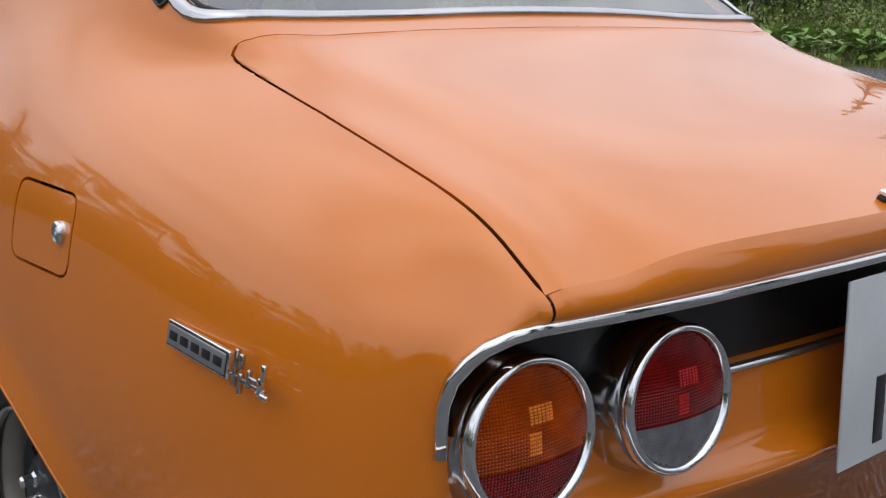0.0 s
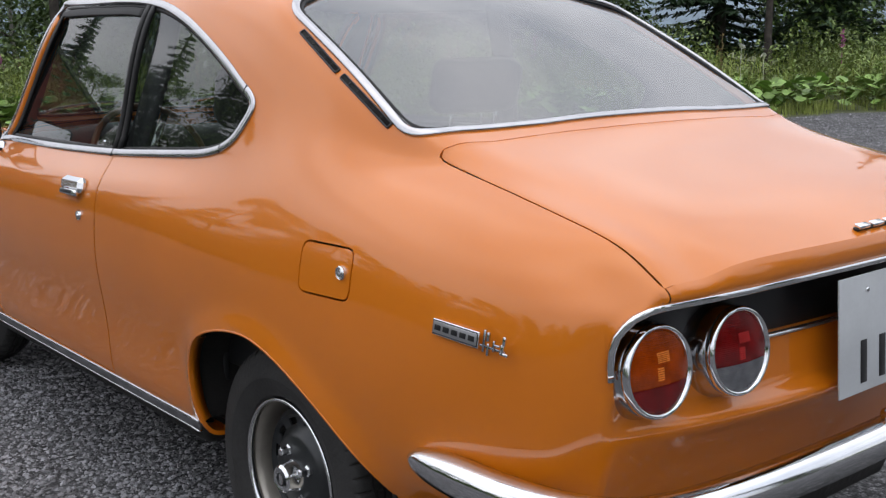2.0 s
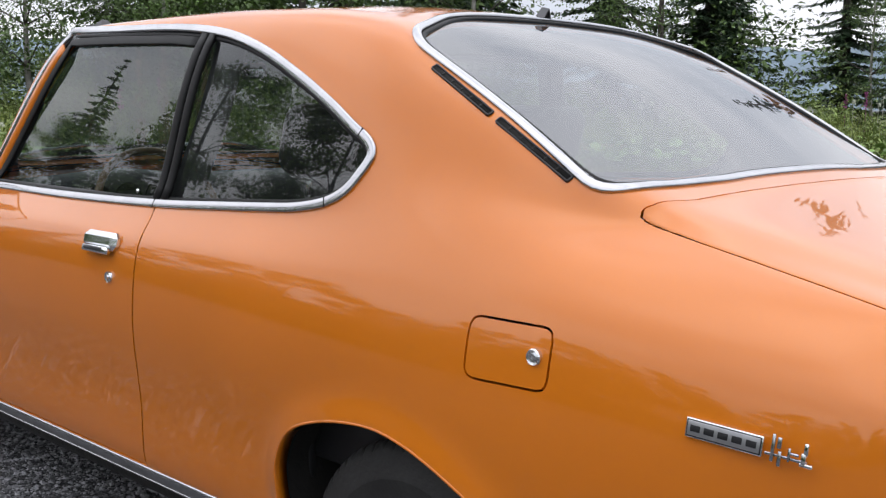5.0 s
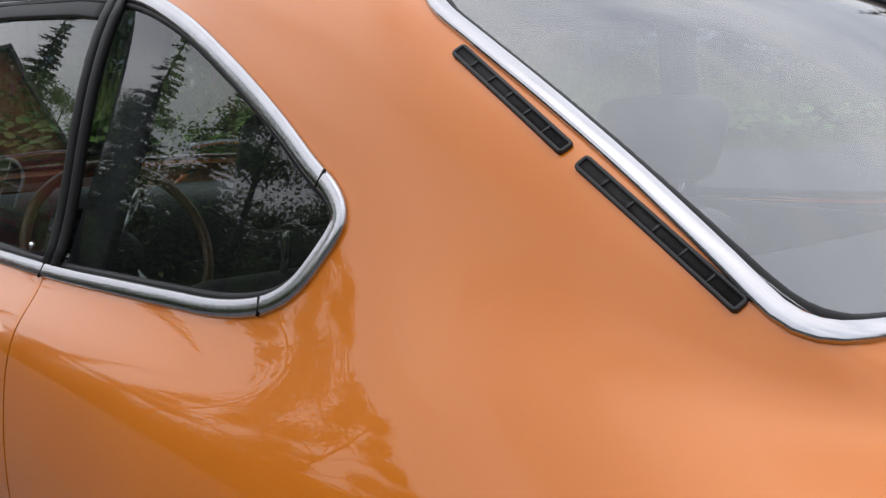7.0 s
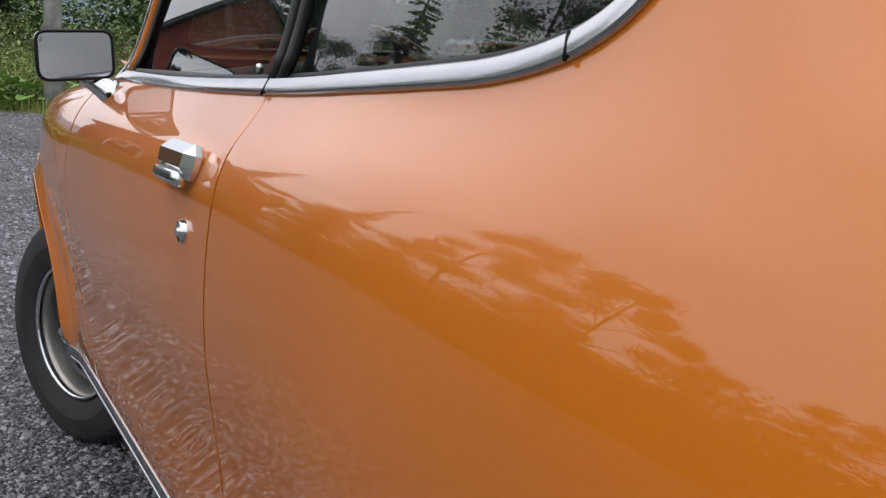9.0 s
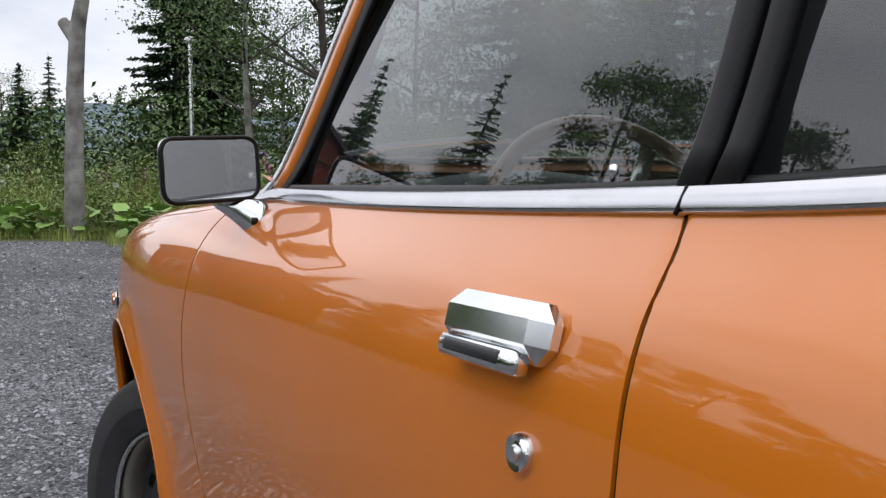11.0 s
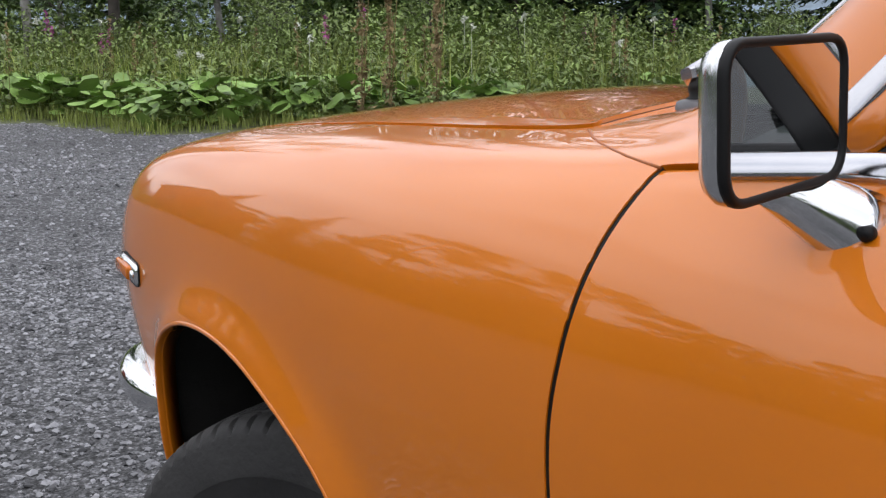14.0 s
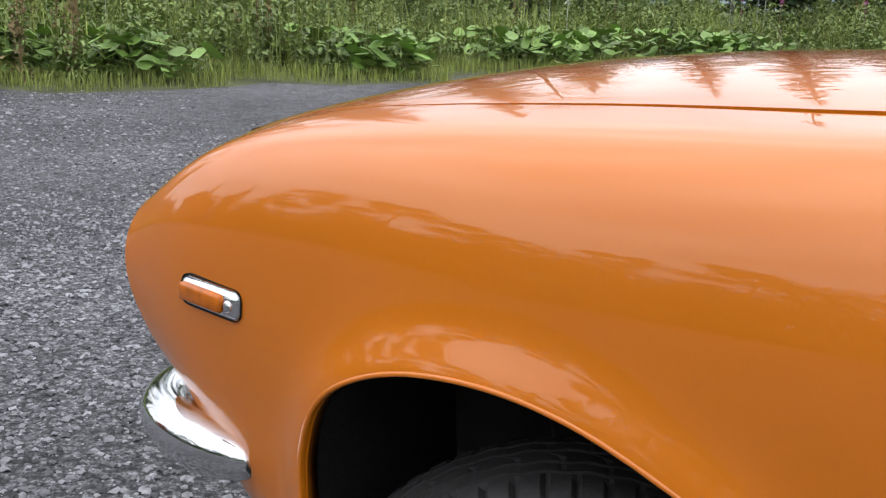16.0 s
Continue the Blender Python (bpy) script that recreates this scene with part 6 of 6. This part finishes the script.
def spruce(h, seed, full=1.0, dense_=15):
    r = np.random.default_rng(seed)
    tree = empty("spruce_tree", "tall dark green spruce tree", "tree", "trees round the gravel")
    bm = bmesh.new()
    limb(bm, (0, 0, -.1), (0, 0, h * .5), .018 * h + .02, .011 * h)
    limb(bm, (0, 0, h * .5), (0, 0, h), .011 * h, .01)
    vv, ff = [], []
    z = h * .06
    while z < h * .985:
        reach = (h - z) * .25 * full + .12
        nb = 9 if z < h * .8 else 6
        nb += 4 if dense_ > 20 else 0
        for k in range(nb):
            a = r.uniform(0, 6.283)
            L = reach * r.uniform(.65, 1.15)
            zz = z + r.uniform(-.1, .1)
            limb(bm, (0, 0, zz), (math.cos(a) * L * .8, math.sin(a) * L * .8, zz - L * .18), .012, .004, 4)
            m = max(6, int(L * dense_))
            for j in range(m):
                t = (j + r.random()) / m
                droop = -.30 * t + .16 * t * t
                c = np.array((math.cos(a) * L * t, math.sin(a) * L * t, zz + L * droop))
                wd = (.10 + .20 * (1 - t)) * min(1, L + .2)
                for s in (-1, 1):
                    o = len(vv)
                    b = a + s * r.uniform(.7, 1.2)
                    e = c + np.array((math.cos(b), math.sin(b), -.35 + r.normal(0, .2))) * wd * r.uniform(.7, 1.4)
                    nrm = np.array((-math.sin(b), math.cos(b), r.normal(0, .6))) * .055
                    vv += [c - nrm * .6, e - nrm * .2, e + nrm * .2, c + nrm]
                    ff.append((o, o + 1, o + 2, o + 3))
        z += h * .030 + .02
    part("trunk", bm, BARK, tree)
    raw_mesh("crown", np.array(vv), ff, SPRUCEG, parent=tree)
    return tree


def birch(h, seed, bark, leafmat, leaves=7600, name="birch_tree", label="slender birch tree with grey-white bark", low=.28, leaf=.075, fluff=1.0):
    r = np.random.default_rng(seed)
    tree = empty(name, label, "tree", "trees round the gravel")
    bm, twigs = bmesh.new(), bmesh.new()
    tips, p, rad = [], np.zeros(3), .012 * h + .03
    for k in range(6):
        q = p + np.array((r.normal(0, .05) * h * .12, r.normal(0, .05) * h * .12, h / 6.5))
        limb(bm, p, q, rad, rad * .82)
        rad *= .82
        if q[2] > h * low:
            for j in range(4):
                a, L = r.uniform(0, 6.283), h * r.uniform(.12, .26) * (1.15 - q[2] / h * .6)
                e = q + np.array((math.cos(a) * L, math.sin(a) * L, L * r.uniform(.25, .8)))
                limb(twigs, q, e, rad * .45, .012, 5)
                for m in range(3):
                    b = a + r.normal(0, .8)
                    g = e + np.array((math.cos(b), math.sin(b), r.uniform(-.2, .5))) * L * .5
                    limb(twigs, e, g, .012, .005, 4)
                    tips += [g, (e + g) / 2, e]
        p = q
    tips.append(p)
    tips = np.array(tips)
    c = tips[r.integers(0, len(tips), leaves)] + r.normal(0, fluff * (.055 * h * .62 + .08), (leaves, 3)) * np.array((1, 1, .85))
    L = leaf * r.uniform(.6, 1.3, leaves)
    d = r.normal(0, 1, (leaves, 3))
    d /= np.linalg.norm(d, axis=1)[:, None]
    s = np.cross(d, r.normal(0, 1, (leaves, 3)))
    s /= np.linalg.norm(s, axis=1)[:, None]
    d, s = d * L[:, None], s * (L * .38)[:, None]
    v = np.stack([c - d * .5, c + s, c + d * .5, c - s], 1).reshape(-1, 3)
    f = (np.arange(leaves) * 4)[:, None] + np.arange(4)
    part("trunk", bm, bark, tree)
    twig = part("branch", twigs, BARK, tree)
    twig["kind"] = "stuff"
    raw_mesh("crown", v, f, leafmat, parent=tree)
    return tree


def bush(seed):
    return birch(2.6, seed, BARK, WEEDG, 2800, "willow_bush", "dense green willow bush behind the verge", .05, .075)


spruces = [spruce(9.0, 1), spruce(7.0, 2, 1.15), spruce(11.0, 3, .9)]
birches = [birch(7.5, 4, BIRCHBARK, BIRCHG), birch(9.0, 5, BARK, BIRCHG, 9000, "broadleaf_tree", "broad-crowned green deciduous tree", .3), birch(6.5, 6, BIRCHBARK, BIRCHG, 6200)]
leafy = [birch(8.0, 14, BARK, BIRCHG, 22000, "broadleaf_tree", "broad-crowned green deciduous tree", .14, .09, .72), birch(7.0, 15, BARK, BIRCHG, 18000, "broadleaf_tree", "broad-crowned green deciduous tree", .14, .09, .72)]
bushes = [bush(8), bush(9)]
thick = [spruce(11.0, 21, .58, 34)]
first = set()


def plant(kind, k, x, y, z=0.0, s=1.0):
    src = kind[k % len(kind)]
    m = Matrix.Translation((x, y, z)) @ Matrix.Rotation(rng.uniform(0, 6.283), 4, "Z") @ Matrix.Scale(s, 4)
    if src.name not in first:
        first.add(src.name)
        src.matrix_basis = m
    else:
        copy_thing(src, m)


# behind the verge, seen past the car
for k, (x, y, s) in enumerate([(-31, 7.0, 1.1), (-27, 9.2, 1), (-23, 12.5, 1.05), (-21.5, 15.0, 1.0), (-18.5, 15, 1.1), (-17, 18, .95), (-15, 21, 1.0), (-13, 23.5, .85), (-11, 26, .8), (-6, 27.5, .9), (0, 28.5, 1.1), (4, 29, 1.2), (-34, -1.5, .42), (-25, 15, .9), (8, 30, 1.0), (-38, 3, .5), (-3, 26, .95), (-8.5, 26.5, .95), (2, 27, 1.0), (-12.5, 21.5, .9), (-16, 15.5, .9)]):
    plant(spruces, k, x, y, .3, s)
for k, (x, y, s) in enumerate([(-21.9, 5.1, .9), (-21.4, 6.5, 1.0), (-19.2, 7.6, .8), (-17.6, 9.6, .85), (-16.4, 12.2, .9), (-25, 6.8, .9), (-14.6, 15.5, .85), (-12.5, 19.5, .8), (-9, 23, .7), (-4, 25, .8), (-33, 1.2, .42), (-28, 10.5, .9), (1, 25.5, .9), (-19.5, 10.6, .8)]):
    plant(birches, k, x, y, .25, s)
for k in range(30):
    p, d = verge_points(1, 3.2, 8.5, 40 + k * 1.3, 41.2 + k * 1.3)
    plant(bushes, k, float(p[0, 0]), float(p[0, 1]), .12, float(rng.uniform(.65, 1.05)) * (.75 if p[0, 0] < -20 else 1))
for x, y, s in ((-29.3, 5.35, 1.1), (-30.8, 6.5, .95)):
    plant(thick, 0, x, y, .3, s)
for x, y, s in ((-30, 1.4, .46), (-30.6, .1, .42), (-29, -1.2, .45)):
    plant([spruces[1]], 0, x, y, .2, s * 1.2)
# across the gravel, mirrored in the paint and glass
for k, (x, y, h) in enumerate([(-18.7, -11.7, 8.2), (-14.2, -12.5, 7.0), (-16.4, -13.6, 4.8), (-11.4, -12.7, 4.9), (-9.0, -12.9, 4.3), (-6.3, -12.9, 5.0), (-3.6, -13.0, 4.3), (-.6, -13.0, 4.3), (2.5, -13.4, 4.6), (6.0, -13.2, 5.0), (9.5, -13, 5.6), (13, -13, 6.2), (-31, -13.5, 6.6), (-36, -12.5, 7.0)]):
    src = leafy[k % 2]
    plant([src], 0, x, y, 0, h / (8.3, 7.3)[k % 2])
for k, (x, y, h) in enumerate([(-29.7, -8.9, 8.7), (-24.7, -11.1, 8.3), (-22.8, -12.6, 7.0), (-27.5, -12.0, 6.6), (-34.4, -10.5, 9.0), (6.5, -16.5, 5.5)]):
    plant([spruces[2]], 0, x, y, 0, h / 11)
for k, (x, y) in enumerate([(-27, -6.6), (-27.5, -8.2), (-25.5, -9.3), (-29, -10), (-24, -10.4)]):
    plant(bushes, k, x, y, 0, 1.2)
for k in range(20):
    plant(bushes, k, -18 + k * 1.8 + rng.uniform(-.4, .4), -11.0 + rng.uniform(-.4, .4), 0, float(rng.uniform(.75, 1.15)))

# a dense wood out of view, added beyond the car's tail to darken its reflections
for k in range(5):
    plant(thick, 0, 12.5 + (k % 2) * 1.6 + rng.uniform(-.4, .4), .5 + k * 3.0, 0, float(rng.uniform(.75, .95)))
for k in range(3):
    plant(birches, k, 10.8 + rng.uniform(-.6, .6), 1.5 + k * 4.2, 0, float(rng.uniform(.6, .85)))
plant(leafy, 0, 11.0, -3.4, 0, .62)
for k in range(8):
    plant(bushes, k, 9.6 + rng.uniform(-.4, .4), -9 + k * 2.9, 0, float(rng.uniform(.8, 1.2)))
# tangled undergrowth at the foot of the wood
p, d = verge_points(900, 6.5, 13, 34, 84)
v, f = leaf_cloud(np.stack([p[:, 0], p[:, 1], verge_z(d)], 1), rng.uniform(.5, 1.0, len(p)), rng.uniform(1.8, 4.4, len(p)) * np.clip(1 + (p[:, 0] + 19) * .09, .72, 1), 100, .17, .2, .6)
raw_mesh("undergrowth", v, f, BIRCHG, "dense green undergrowth at the wood's edge", "bushes", "stuff")

hx = rng.uniform(-27, 18, 330)
hc = np.stack([hx, rng.uniform(-13.8, -11.4, len(hx)), np.zeros(len(hx))], 1)
v, f = leaf_cloud(hc, rng.uniform(.6, 1.0, len(hx)), rng.uniform(2.0, 3.4, len(hx)) * (1 + .25 * np.sin(hx * 1.1)), 190, .20, .2, .5)
raw_mesh("hedge", v, f, BIRCHG, "tangled green hedge across the gravel", "hedge", "stuff")

# the bare pruned birch and the lamp post
bm = bmesh.new()
pts = [((0, 0, -.1), .19), ((.03, 0, 1.2), .165), ((.02, .05, 2.6), .15), ((.12, .1, 3.6), .14), ((.42, .25, 4.6), .10), ((.75, .4, 6.0), .07)]
for (a, r0), (b, r1) in zip(pts, pts[1:]):
    limb(bm, a, b, r0, r1, 14)
limb(bm, (.1, .08, 3.4), (-.16, -.1, 3.75), .12, .10, 10)
bare = empty("bare_birch", "bare pruned birch trunk with pale grey bark", "tree")
part("trunk", bm, BIRCHBARK, bare)
bare.location = (-19.9, 1.38, 0)
post = empty("lamp_post", "slim grey lamp post with a small white head", "lamp post")
part("pole", lathe([(.055, 0), (.05, 2), (.04, 4.0), (.035, 4.05), (.0001, 4.06)], 14, "z"), STEEL, post)
part("lamp_head", lathe([(.04, 4.02), (.13, 4.06), (.13, 4.10), (.09, 4.17), (.0001, 4.19)], 20, "z"), WHITE, post)
post.location = (-24.25, 4.46, 0)

# distant wooded ridge, its haze put into the blue-grey colour
HILL = material("haze_tinted_hill", (0.16, 0.21, 0.25), 0.95, noise_scale=0.02, noise_amt=0.25, fine=0.2)
bm = bmesh.new()
lo_, hi_ = [], []
for k, a in enumerate(np.linspace(radians(60), radians(230), 120)):
    R = 1500
    hgt = 95 + 60 * noise.noise((k * .06, 3, 0)) + 22 * noise.noise((k * .3, 9, 0))
    lo_.append(bm.verts.new((R * math.cos(a), R * math.sin(a), -5)))
    hi_.append(bm.verts.new(((R + 250) * math.cos(a), (R + 250) * math.sin(a), max(30, hgt))))
for i in range(119):
    bm.faces.new((lo_[i], lo_[i + 1], hi_[i + 1], hi_[i]))
tagged(mesh_object("backdrop", bm, HILL), "wooded mountain ridge tinted blue-grey for haze", "mountain", kind="structure")

# red wooden house across the gravel, mirrored in the side windows
HOUSERED = material("red_boarding", (0.26, 0.055, 0.035), 0.7, noise_scale=3, noise_amt=0.2, bump=0.3, bump_scale=12)
ROOFM = material("dark_roofing", (0.06, 0.06, 0.065), 0.7, noise_scale=3, noise_amt=0.3)
house = empty("red_house", "red wooden house with a dark gabled roof", "house")
bm = bmesh.new()
pr = [(-3, 0), (3, 0), (3, 3.1), (0, 5.3), (-3, 3.1)]
fr = [bm.verts.new((4, y, z)) for y, z in pr]
bk = [bm.verts.new((-4, y, z)) for y, z in pr]
bm.faces.new(fr)
bm.faces.new(bk[::-1])
for i in (0, 1, 4):
    bm.faces.new((fr[i], bk[i], bk[(i + 1) % 5], fr[(i + 1) % 5]))
bmesh.ops.recalc_face_normals(bm, faces=bm.faces)
part("wall", bm, HOUSERED, house, smooth=False)
for sgn in (-1, 1):
    bm = bmesh.new()
    sweep([Vector((4.4, sgn * 1.62, 4.16)), Vector((-4.4, sgn * 1.62, 4.16))], [(-2.1, 0), (2.1, 0), (2.1, .12), (-2.1, .12)], Vector((0, sgn * .59, .81)), bm)
    part("roof", bm, ROOFM, house, smooth=False)
for y in (-1.4, 1.4):
    win = part("window", sweep([Vector((4.03, y + .5 * math.cos(a), 1.9 + .5 * math.sin(a))) for a in np.linspace(0, math.pi, 13)] + [Vector((4.03, y - .5, 1.0)), Vector((4.03, y + .5, 1.0))], [(-.05, -.02), (.05, -.02), (.05, .03), (-.05, .03)], Vector((1, 0, 0)), closed=True), WHITE, house, "white arched window frame")
    part("pane", boxed(4.02, y, 1.65, .02, .9, 1.3), BLACKGLOSS, win)
    part("glazing_bar", boxed(4.04, y, 1.7, .03, .05, 1.4), WHITE, win)
    part("glazing_bar", boxed(4.04, y, 1.7, .03, 1.0, .05), WHITE, win)
house.matrix_basis = Matrix.Translation((-34, -9.0, 0)) @ pose(0, 0, 0, 0, 0, 18) @ Matrix.Scale(1.15, 4)
